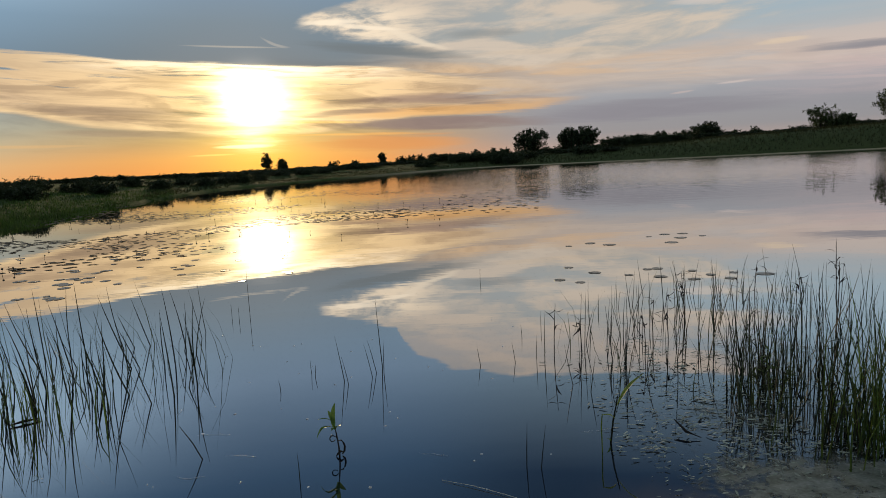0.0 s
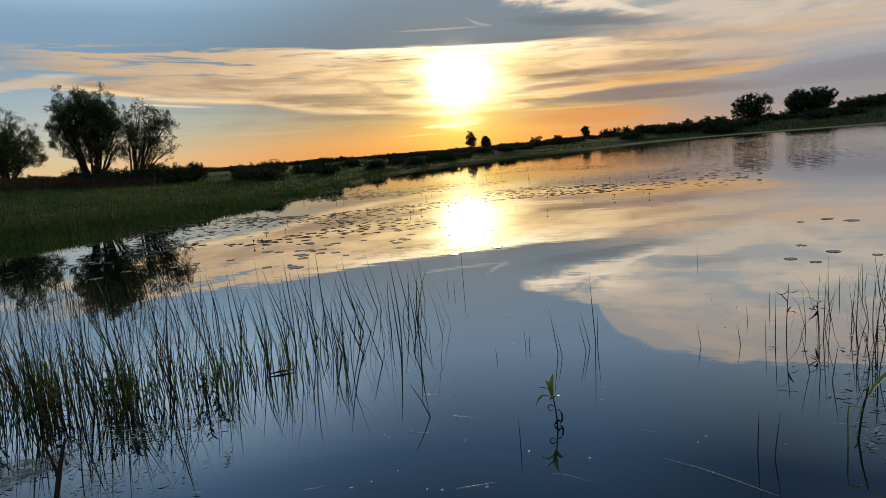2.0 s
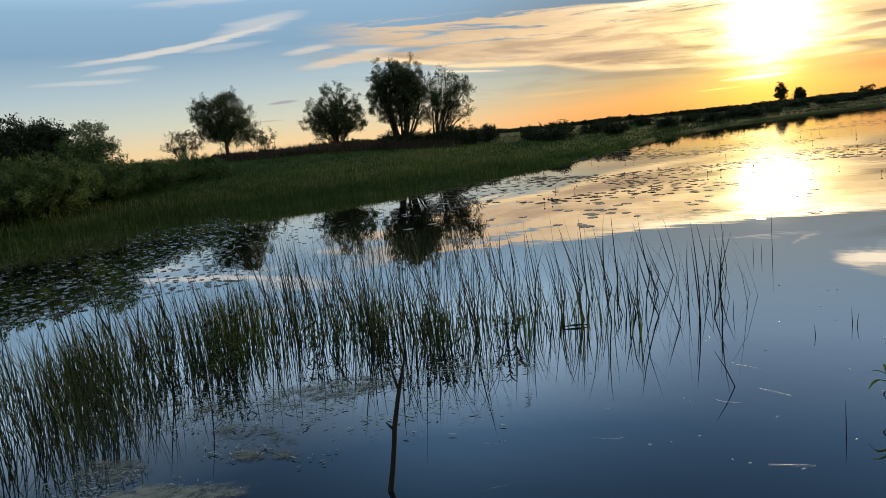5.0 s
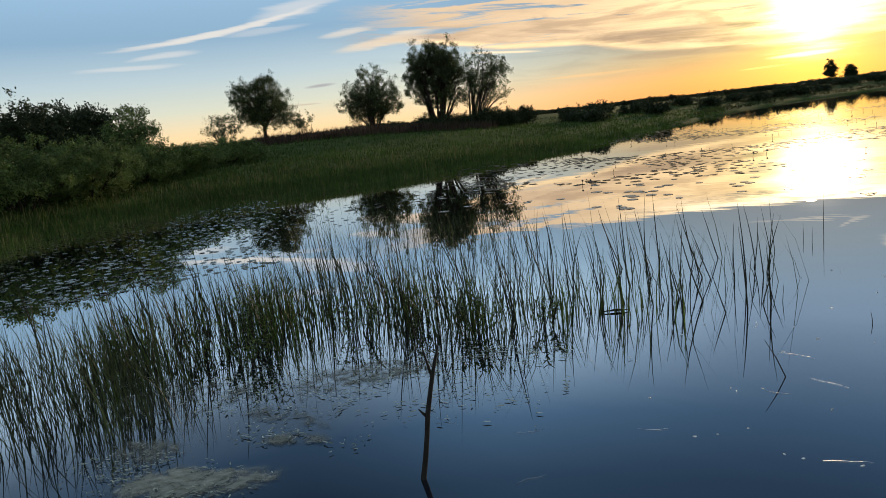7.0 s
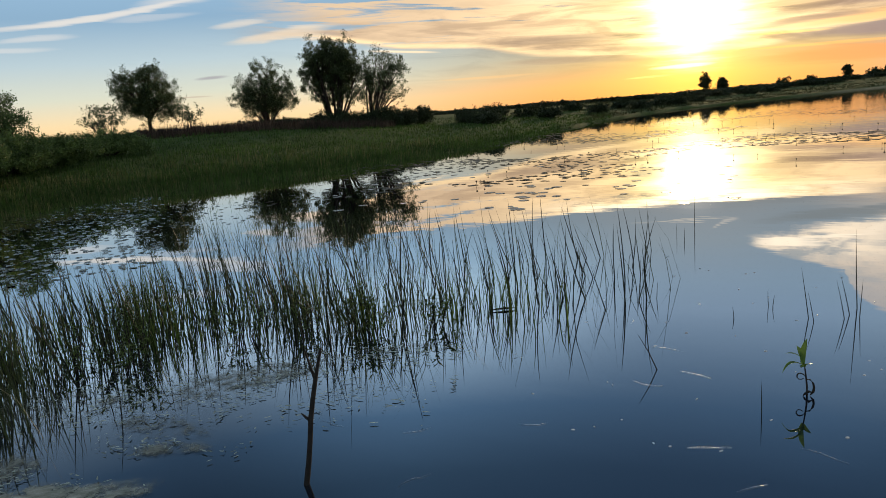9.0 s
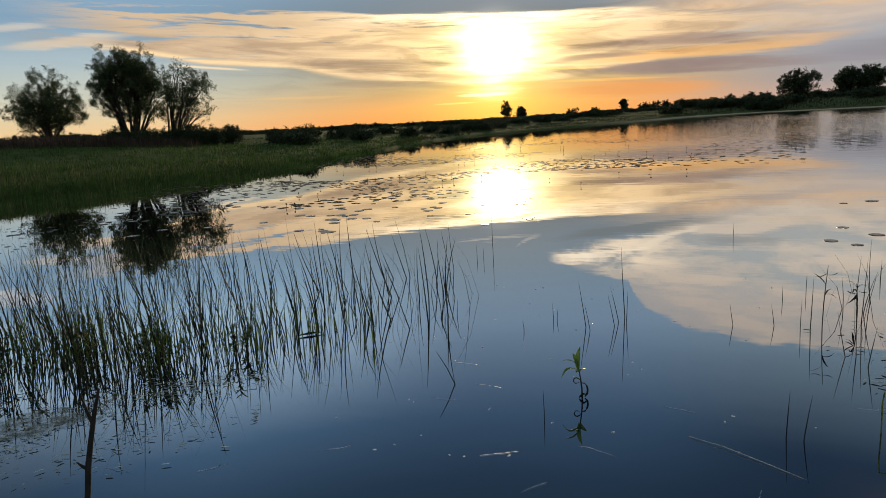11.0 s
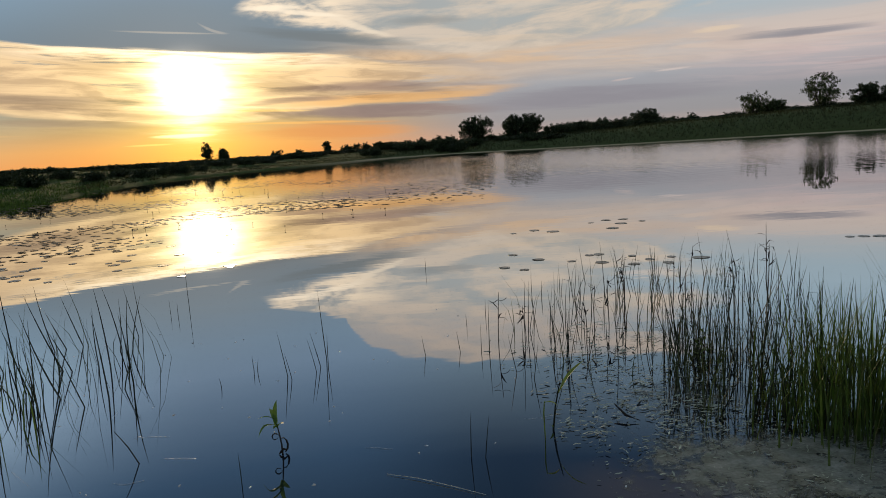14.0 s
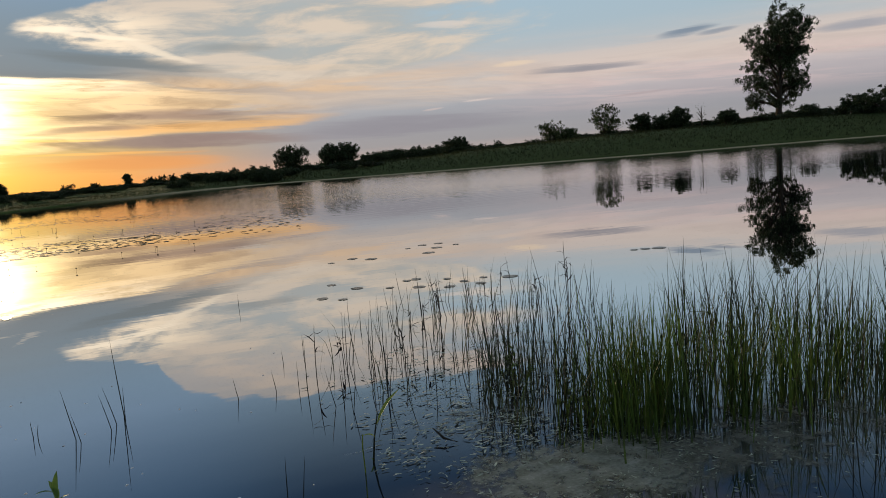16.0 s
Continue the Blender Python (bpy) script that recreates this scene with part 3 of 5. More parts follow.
def build_ground():
    fractions = [0.02, 0.2, 0.5, 0.75, 0.88, 0.95, 0.98]
    offsets = [0, 0.3, 0.7, 1.2, 2, 3, 4.5, 6.5, 9, 12, 16, 21, 27, 34, 45, 60, 80, 110, 150, 220, 350, 600, 1100, 2200, 4200]
    angles = np.radians(np.concatenate([np.arange(-180, -64, 2.0), np.arange(-64, 84, 0.6), np.arange(84, 180, 2.0)]))
    base = np.interp(np.degrees(angles), *zip(*SHORE))
    rings = [base * f for f in fractions] + [base + o for o in offsets]
    xs = np.array([-np.sin(angles) * r for r in rings]).ravel()
    ys = np.array([np.cos(angles) * r for r in rings]).ravel()
    zs = ground_height(xs, ys)
    n, faces = len(angles), []
    for i in range(len(rings) - 1):
        for j in range(n):
            k = (j + 1) % n
            faces.append((i * n + j, (i + 1) * n + j, (i + 1) * n + k, i * n + k)[::-1])
    verts = list(zip(xs, ys, zs)) + [(0, 0, -1.1)]
    faces += [(len(verts) - 1, j, (j + 1) % n) for j in range(n)]
    ob = mesh_object("ground", verts, faces, ground_material(), smooth=True)
    tagged(ob, "grassy lake bank and meadow with a pale dried strip at the waterline", "ground", kind="structure")


def build_water():
    n, verts, faces = 96, [(0, 0, 0)], []
    radii = [2, 8, 30, 90, 200]
    for r in radii:
        verts += [(r * math.cos(2 * math.pi * k / n), r * math.sin(2 * math.pi * k / n), 0) for k in range(n)]
    faces += [(0, 1 + k, 1 + (k + 1) % n) for k in range(n)]
    for i in range(len(radii) - 1):
        for k in range(n):
            a, b2 = 1 + i * n, 1 + (i + 1) * n
            faces.append((a + k, b2 + k, b2 + (k + 1) % n, a + (k + 1) % n))
    ob = mesh_object("water", verts, faces, water_material())
    tagged(ob, "calm dark blue lake water mirroring the evening sky", "water", kind="structure")


build_ground()
build_water()


# ---- shaping helpers ----
def tube(verts, faces, points, radii, sides=5):
    """Adds a tapered tube along the points; the last ring closes to a tip."""
    base = len(verts)
    for i, p in enumerate(points):
        d = (points[min(i + 1, len(points) - 1)] - points[max(i - 1, 0)]).normalized()
        u = d.orthogonal().normalized()
        w = d.cross(u)
        for k in range(sides):
            a = 2 * math.pi * k / sides
            verts.append(p + (u * math.cos(a) + w * math.sin(a)) * radii[i])
    for i in range(len(points) - 1):
        for k in range(sides):
            j = (k + 1) % sides
            faces.append((base + i * sides + k, base + i * sides + j, base + (i + 1) * sides + j, base + (i + 1) * sides + k))
    verts.append(points[-1] + (points[-1] - points[-2]) * 0.15)
    last = base + (len(points) - 1) * sides
    faces += [(last + k, last + (k + 1) % sides, len(verts) - 1) for k in range(sides)]


def bowed(a, b, rng, lift, wobble, n=5):
    """Points from a to b, bowed upward and a little uneven."""
    length = (b - a).length
    side = Vector((rng.uniform(-1, 1), rng.uniform(-1, 1), 0)) * length * wobble
    return [a.lerp(b, i / (n - 1)) + (Vector((0, 0, lift * length)) + side) * math.sin(math.pi * i / (n - 1)) for i in range(n)]


def leaf_cloud(centres, spread, count, size, rs, droop=0.0):
    """Many small rhombic leaves scattered round the centres: vertices and faces."""
    centres = np.array([tuple(c) for c in centres])
    pos = np.repeat(centres, count, 0)
    n = len(pos)
    jit = rs.normal(size=(n, 3)) * spread
    jit[:, 2] -= np.abs(rs.normal(size=n)) * droop
    pos = pos + jit
    a = rs.normal(size=(n, 3))
    a[:, 2] -= 0.5 * (droop > 0)
    a /= np.linalg.norm(a, axis=1)[:, None]
    b = np.cross(a, rs.normal(size=(n, 3)))
    b /= np.linalg.norm(b, axis=1)[:, None]
    s = size * rs.uniform(0.6, 1.4, (n, 1))
    verts = np.stack([pos - a * s, pos + b * s * 0.42, pos + a * s, pos - b * s * 0.42], 1).reshape(-1, 3)
    faces = np.arange(4 * n).reshape(-1, 4)
    return verts.tolist(), faces.tolist()


def make_tree(name, at, height, lobes, seed, label, category="tree", tips=110, leaves=45, leaf=0.11, clump=0.28, limbs=9, stems=1,
              trunk=0.16, fork=0.35, droop=0.0, leaf_mat=None, group="", lean=(0, 0)):
    """A tree: trunk and limbs in one mesh, the crown of separate small leaves in another.
    lobes: ellipsoids (x, y, z, rx, ry, rz) of the crown, in metres from the foot."""
    rng, rs = random.Random(seed), np.random.RandomState(seed)
    tree = new(name)
    tree.location = at
    tagged(tree, label, category, group)
    lobes = [(*l[:3], l[3] * 1.08, l[4] * 1.08, l[5]) for l in lobes]
    weights = [l[3] * l[4] * l[5] for l in lobes]
    ends = []
    while len(ends) < tips:
        l = rng.choices(lobes, weights)[0]
        d = Vector((rng.gauss(0, 1), rng.gauss(0, 1), rng.gauss(0, 1))).normalized() * rng.uniform(0.12, 1.0) ** 0.5
        p = Vector((l[0] + d.x * l[3], l[1] + d.y * l[4], l[2] + d.z * l[5]))
        if p.z > 0.15 and noise.noise(p * (2.6 / max(height, 2) * 2.2) + Vector((seed, 0, 0))) > -0.22:
            ends.append(p)
    mains = [ends[0]]
    while len(mains) < limbs:
        mains.append(max(ends, key=lambda e: min((e - q).length for q in mains)))
    owned = [[] for _ in mains]
    for e in ends:
        owned[min(range(limbs), key=lambda i: (e - mains[i]).length)].append(e)
    verts, faces, foot = [], [], Vector((0, 0, -0.15))
    crown_top = max(e.z for e in ends)
    axis_top = Vector((lean[0] * height, lean[1] * height, crown_top * 0.82))
    if stems == 1:
        pts = bowed(foot, axis_top, rng, 0, 0.03, 7)
        tube(verts, faces, pts, [trunk * (1 - 0.85 * i / 6) * (1.25 if i == 0 else 1) for i in range(7)], 7)
    for own in owned:
        if not own:
            continue
        mid = sum(own, Vector()) / len(own)
        if stems == 1:
            f = min(max((mid.z / crown_top) * 0.75, fork), 0.92)
            start = foot.lerp(axis_top, f)
            r0 = trunk * (1 - 0.85 * f) * 0.75
        else:
            a = rng.uniform(0, 6.28)
            start = foot + Vector((math.cos(a), math.sin(a), 0)) * rng.uniform(0.02, 0.3) * trunk * 6
            start.x += mid.x * 0.12
            start.y += mid.y * 0.12
            r0 = trunk * rng.uniform(0.45, 0.75)
        goal = start.lerp(mid, 0.92)
        path = bowed(start, goal, rng, 0.06, 0.05, 6)
        tube(verts, faces, path, [r0 * (1 - 0.72 * i / 5) for i in range(6)], 5)
        for e in own:
            k = rng.uniform(1.6, 4.8)
            s = path[int(k)].lerp(path[int(k) + 1], k % 1)
            r1 = r0 * (1 - 0.72 * k / 5) * 0.5
            tube(verts, faces, bowed(s, e, rng, 0.05, 0.07, 4), [r1, r1 * 0.7, r1 * 0.45, r1 * 0.2], 3)
    mesh_object("trunk", verts, faces, BARK, tree)
    # each twig carries a few tufts of small leaves, with gaps between
    tufts = [e + Vector((rng.gauss(0, clump), rng.gauss(0, clump), rng.gauss(0, clump * 0.8))) for e in ends for _ in range(4)]
    lv, lf = leaf_cloud(tufts, clump * 0.42, max(1, round(leaves * 0.8)), leaf * 0.66, rs, droop * 0.5)
    mesh_object("crown", lv, lf, leaf_mat or LEAF, tree)
    return tree


def top_of(el, dist, base):
    """Height over its foot of a thing whose top stands el degrees over the eye's level."""
    return 1.55 + dist * math.tan(radians(el)) - base


# ---- trees on the meadow to the left ----
def meadow_trees():
    p = spot(44.6, 50)
    h = top_of(7.2, 50, p.z)
    make_tree("willow_tree", p, h, [(0.2, 0, h * 0.70, 2.0, 2.0, h * 0.30), (-1.0, 0.3, h * 0.50, 1.5, 1.6, h * 0.28), (1.2, 0.2, h * 0.52, 1.5, 1.5, h * 0.28), (-0.6, 0, h * 0.66, 1.7, 1.7, h * 0.24)], 11,
              "tall round-headed willow with many dark stems fanning from its foot", tips=250, leaves=80, leaf=0.078, clump=0.25, limbs=16, stems=5, trunk=0.20, group="meadow trees")
    p = spot(42.0, 49.5)
    h = top_of(5.8, 49.5, p.z)
    make_tree("willow_tree", p, h, [(1.2, 0.4, h * 0.70, 1.6, 1.5, h * 0.30), (2.2, 0.4, h * 0.56, 1.3, 1.2, h * 0.28), (0.6, 0.4, h * 0.5, 1.2, 1.2, h * 0.3)], 23,
              "thin airy willow with bare slender stems beside a denser one", tips=170, leaves=30, leaf=0.072, clump=0.22, limbs=15, stems=5, trunk=0.13, group="meadow trees")
    p = spot(50.2, 52)
    h = top_of(5.35, 52, p.z)
    make_tree("willow_tree", p, h, [(0.2, 0, h * 0.64, 1.9, 1.8, h * 0.37), (-1.2, 0, h * 0.42, 1.6, 1.4, h * 0.26), (1.4, 0, h * 0.44, 1.4, 1.3, h * 0.26)], 37,
              "broad willow with light showing through its loose crown", tips=170, leaves=62, leaf=0.078, clump=0.25, limbs=11, stems=3, trunk=0.16, group="meadow trees")
    p = spot(59.0, 52)
    h = top_of(5.7, 52, p.z)
    make_tree("willow_tree", p, h, [(0.1, 0, h * 0.68, 2.0, 1.9, h * 0.33), (1.9, 0, h * 0.46, 1.4, 1.3, h * 0.22), (-1.5, 0, h * 0.52, 1.5, 1.2, h * 0.24)], 41,
              "single-trunked willow with a drooping round crown", tips=190, leaves=68, leaf=0.078, clump=0.25, limbs=11, stems=1, trunk=0.17, fork=0.25, droop=0.22, group="meadow trees")
    for az, d, el, w, seed in ((43.6, 48.5, 0.9, 1.2, 45), (40.6, 48.5, 1.0, 1.2, 46), (45.6, 49, 0.8, 1.0, 47), (39.2, 50, 0.6, 0.9, 48), (37.6, 53, 0.8, 0.8, 49), (51.0, 51, 0.4, 0.9, 50), (32.9, 52, -0.1, 1.3, 58), (31.6, 56, 0.3, 0.9, 59)):
        p = spot(az, d)
        h = top_of(el, d, p.z)
        make_tree("low_bush", p, h, [(0, 0, h * 0.5, w, w, h * 0.5)], seed, "low dark bush at the foot of the willows", "bush", tips=70, leaves=36, leaf=0.08, clump=0.2, limbs=8, stems=4,
                  trunk=0.05, leaf_mat=LEAF_DARK, group="low bushes")
    p = spot(62.1, 50)
    h = top_of(2.7, 50, p.z)
    make_tree("young_tree", p, h, [(0, 0, h * 0.66, 1.3, 1.2, h * 0.34)], 43, "low young tree with a thin open crown on the meadow", tips=50, leaves=16, leaf=0.09, clump=0.2,
              limbs=7, stems=3, trunk=0.07, group="meadow trees")
    p = spot(56.2, 50)
    h = top_of(2.4, 50, p.z)
    make_tree("young_tree", p, h, [(0, 0, h * 0.62, 0.8, 0.8, h * 0.36)], 44, "slim young tree with sparse leaves beside a willow", tips=34, leaves=14, leaf=0.09, clump=0.2,
              limbs=6, stems=2, trunk=0.05, group="meadow trees")
    # shrubs near the shore
    p = spot(69.0, 28)
    h = top_of(4.4, 28, p.z)
    make_tree("willow_shrub", p, h, [(0, 0, h * 0.55, 0.9, 0.9, h * 0.42), (0.9, 0, h * 0.38, 0.9, 0.8, h * 0.3), (-0.8, 0, h * 0.42, 0.8, 0.8, h * 0.32)], 51,
              "tall pale-leaved willow shrub with see-through twigs", "shrub", tips=150, leaves=44, leaf=0.055, clump=0.16, limbs=12, stems=5, trunk=0.06, leaf_mat=LEAF_PALE, group="shore shrubs")
    for az, d, el, w, seed, dense in ((72.6, 23.4, 1.9, 2.0, 52, 80), (77.0, 22.4, 2.8, 2.4, 53, 80), (66.8, 28, 0.7, 2.0, 54, 70), (69.6, 26, 1.0, 1.8, 57, 70), (62.6, 31, 0.3, 1.9, 55, 60), (82, 23, 3.2, 2.4, 56, 70)):
        p = spot(az, d)
        h = max(top_of(el, d, p.z), 0.8)
        make_tree("shore_shrub", p, h, [(0, 0, h * 0.5, w, w * 0.9, h * 0.5), (-w * 0.5, 0, h * 0.36, w * 0.7, w * 0.7, h * 0.36)], seed, "dense rounded green shrub on the grassy bank", "shrub", tips=150, leaves=dense, leaf=0.06,
                  clump=0.17, limbs=12, stems=5, trunk=0.05, leaf_mat=LEAF_PALE, group="shore shrubs")
    for az, d, el, w, seed in ((72.6, 44, 4.5, 2.2, 61), (76.5, 42, 4.9, 2.4, 62), (81, 40, 5.0, 2.5, 63)):
        p = spot(az, d)
        h = top_of(el, d, p.z)
        make_tree("dark_tree", p, h, [(0, 0, h * 0.6, w, w, h * 0.4), (1.2, 0, h * 0.4, w * 0.7, w * 0.7, h * 0.35)], seed, "dark full-leaved tree behind the shore shrubs",
                  tips=150, leaves=50, leaf=0.12, clump=0.3, limbs=10, stems=2, trunk=0.16, leaf_mat=LEAF_DARK, group="dark trees")


meadow_trees()


# ---- far trees and hedges across the water ----
def far_trees():
    for az, d, el, w, seed, label in ((14.7, 220, 1.48, 0.42, 71, "slim upright tree standing alone on the far shore"), (13.45, 220, 1.02, 0.38, 72, "small pointed tree on the far shore"),
                                      (5.2, 250, 1.25, 0.30, 73, "narrow tree rising over the far hedge")):
        p = spot(az, d)
        h = top_of(el, d, p.z)
        w = d * math.tan(radians(w))
        make_tree("slim_tree", p, h, [(0, 0, h * 0.68, w * 0.8, w * 0.8, h * 0.32), (w * 0.15, 0, h * 0.42, w, w, h * 0.27), (0, 0, h * 0.16, w * 0.6, w * 0.6, h * 0.16)], seed, label, tips=90, leaves=30, leaf=0.22, clump=0.3,
                  limbs=8, stems=1, trunk=0.16, leaf_mat=LEAF_DARK, group="far trees")
    for az, d, el, w, seed, stems in ((-7.45, 178, 2.42, 1.32, 74, 3), (-10.6, 178, 2.2, 0.8, 75, 2), (-11.9, 176, 2.25, 0.95, 76, 2)):
        p = spot(az, d)
        h = top_of(el, d, p.z)
        w = d * math.tan(radians(w))
        make_tree("far_willow", p, h, [(0, 0, h * 0.62, w, w, h * 0.40), (-w * 0.3, 0, h * 0.35, w * 0.7, w * 0.7, h * 0.3)], seed, "round dark willow on the far grassy bank", tips=110, leaves=36,
                  leaf=0.26, clump=0.5, limbs=10, stems=stems, trunk=0.4, leaf_mat=LEAF_DARK, group="far trees")
    for az, d, el, w, seed, leaves, label in (
            (-21.2, 172, 2.05, 1.05, 77, 46, "dense round bush on the far bank"), (-29.2, 168, 2.62, 0.95, 78, 20, "open-crowned tree on the far bank"),
            (-30.6, 168, 2.0, 0.7, 79, 24, "low tree on the far bank"), (-33.6, 168, 3.6, 1.15, 80, 26, "loose-crowned tree mirrored in the lake"),
            (-36.4, 168, 2.7, 0.85, 81, 50, "conical dark tree on the far bank"), (-38.0, 168, 2.3, 0.9, 82, 46, "dark bushy tree on the far bank"),
            (-39.3, 168, 2.85, 0.75, 83, 46, "taller dark bushy tree on the far bank"), (-42.9, 168, 2.2, 0.7, 84, 40, "low dark bush on the far bank"),
            (-51.4, 176, 2.5, 1.2, 85, 46, "low rounded tree beside a taller one"), (-53.4, 168, 2.9, 1.9, 86, 52, "large dark tree on the rising bank"),
            (-56.5, 168, 3.4, 1.9, 87, 52, "large dark tree on the rising bank"), (-48.4, 172, 2.0, 0.7, 88, 40, "bush at the foot of the tall tree")):
        p = spot(az, d)
        h = max(top_of(el, d, p.z), 1.6)
        w = d * math.tan(radians(w))
        make_tree("bank_tree", p, h, [(0, 0, h * 0.58, w, w, h * 0.42), (w * 0.3, 0, h * 0.36, w * 0.8, w * 0.8, h * 0.32)], seed, label, tips=80, leaves=leaves, leaf=0.24, clump=0.42,
                  limbs=9, stems=2, trunk=0.24, leaf_mat=LEAF if leaves < 30 else LEAF_DARK, group="bank trees")
    rng = random.Random(8)
    for k, az in enumerate((9.2, 7.4, 3.6, 2.7, 1.9, 0.6, -0.4, -1.6, -2.9, -4.3, -5.2, -15.1, -15.9, -17.8, -18.2, -19.6, -23.4, -24.8)):
        d = 205 if az > -10 else 190
        el = (0.62 if az > 3 else 0.85 if az > -10 else 1.45) * rng.uniform(0.85, 1.2)
        p = spot(az, d)
        h = max(top_of(el, d, p.z), 1.8)
        w = d * math.tan(radians(rng.uniform(0.22, 0.42)))
        make_tree("shore_tree", p, h, [(0, 0, h * 0.62, w, w, h * 0.36), (w * rng.uniform(-0.7, 0.7), 0, h * 0.36, w * 1.3, w * 1.1, h * 0.32), (w * rng.uniform(-1.2, 1.2), 0, h * 0.22, w * 1.2, w, h * 0.22)], 900 + k, "small round tree in the far hedge line",
                  tips=36, leaves=22, leaf=0.26, clump=0.35, limbs=6, stems=1 + k % 2, trunk=0.14, leaf_mat=LEAF_DARK, group="far hedge trees")
    # the tall poplar
    p = spot(-46.4, 185)
    h = top_of(9.55, 185, p.z)
    make_tree("poplar_tree", p, h, [(1.0, 0, h * 0.74, 6.5, 6.0, h * 0.25), (-5.3, 0, h * 0.66, 3.6, 3.8, h * 0.15), (5.0, 0, h * 0.62, 3.1, 3.8, h * 0.07), (5.8, 0, h * 0.84, 4.1, 3.8, h * 0.13), (-5.5, 0, h * 0.34, 4.3, 4.3, h * 0.07),
                                    (4.6, 0, h * 0.29, 4.3, 3.8, h * 0.10), (0.0, 0, h * 0.45, 6.6, 5.5, h * 0.24), (-5.5, 0, h * 0.17, 4.1, 3.8, h * 0.09), (2.9, 0, h * 0.2, 3.6, 3.1, h * 0.06)], 91,
              "very tall dark poplar with a heavy trunk and layered branches", tips=330, leaves=40, leaf=0.34, clump=0.7, limbs=24, stems=1, trunk=0.75, fork=0.16, leaf_mat=LEAF_DARK, lean=(0.03, 0))
    # a leafless tree
    p = spot(-41.0, 168)
    h = top_of(3.1, 168, p.z)
    make_tree("dead_tree", p, h, [(0, 0, h * 0.62, 1.7, 1.7, h * 0.40)], 92, "bare leafless tree on the far bank", tips=46, leaves=1, leaf=0.10, clump=0.1, limbs=9, stems=1, trunk=0.16)


far_trees()


def far_house(az, dist, el, width, label):
    """A small distant house: walls, a gabled roof with eaves, a chimney, and one dark window."""
    p = spot(az, dist)
    tall, w, d = top_of(el, dist, p.z), width / 2, width * 0.4
    wall = tall * 0.62
    house = new("far_house")
    house.matrix_basis = pose(p.x, p.y, p.z - 0.2, 0, 0, az)
    tagged(house, label, "house", "far houses")
    box = [(x, y, z) for z in (0, wall) for x, y in ((-w, -d), (w, -d), (w, d), (-w, d))]
    sides = [(0, 1, 5, 4), (1, 2, 6, 5), (2, 3, 7, 6), (3, 0, 4, 7)]
    mesh_object("wall", box + [(-w, 0, tall), (w, 0, tall)], sides + [(4, 7, 8), (5, 6, 9), (4, 5, 6, 7)], HOUSE_WALL, house)
    e, t = w + 0.35, 0.14
    roof = [(-e, -d - 0.4, wall - 0.1), (e, -d - 0.4, wall - 0.1), (e, 0, tall), (-e, 0, tall), (e, d + 0.4, wall - 0.1), (-e, d + 0.4, wall - 0.1)]
    roof += [(x, y, z + t) for x, y, z in roof]
    mesh_object("roof", roof, [(0, 1, 2, 3), (3, 2, 4, 5), (9, 8, 7, 6), (11, 10, 8, 9), (0, 6, 7, 1), (4, 10, 11, 5), (1, 7, 8, 2), (2, 8, 10, 4), (0, 3, 9, 6), (3, 5, 11, 9)], HOUSE_ROOF, house)
    c = 0.28
    stack = [(w * 0.4 + x, y, z) for z in (wall, tall + 0.6) for x, y in ((-c, -c), (c, -c), (c, c), (-c, c))]
    mesh_object("chimney", stack, sides + [(4, 5, 6, 7)], HOUSE_ROOF, house)
    pane = [(x, -d - 0.03 + y, z) for y in (0, 0.05) for x, z in ((-w * 0.3, wall * 0.35), (w * 0.15, wall * 0.35), (w * 0.15, wall * 0.8), (-w * 0.3, wall * 0.8))]
    mesh_object("window", pane, sides + [(0, 1, 2, 3)], HOUSE_ROOF, house)


far_house(28.95, 230, 0.06, 4.2, "small dark house far behind the meadow hedge")
far_house(26.7, 240, 0.10, 3.2, "low dark cottage on the far side of the meadow")
far_house(35.0, 230, 0.02, 3.2, "low dark shed far behind the hedge")


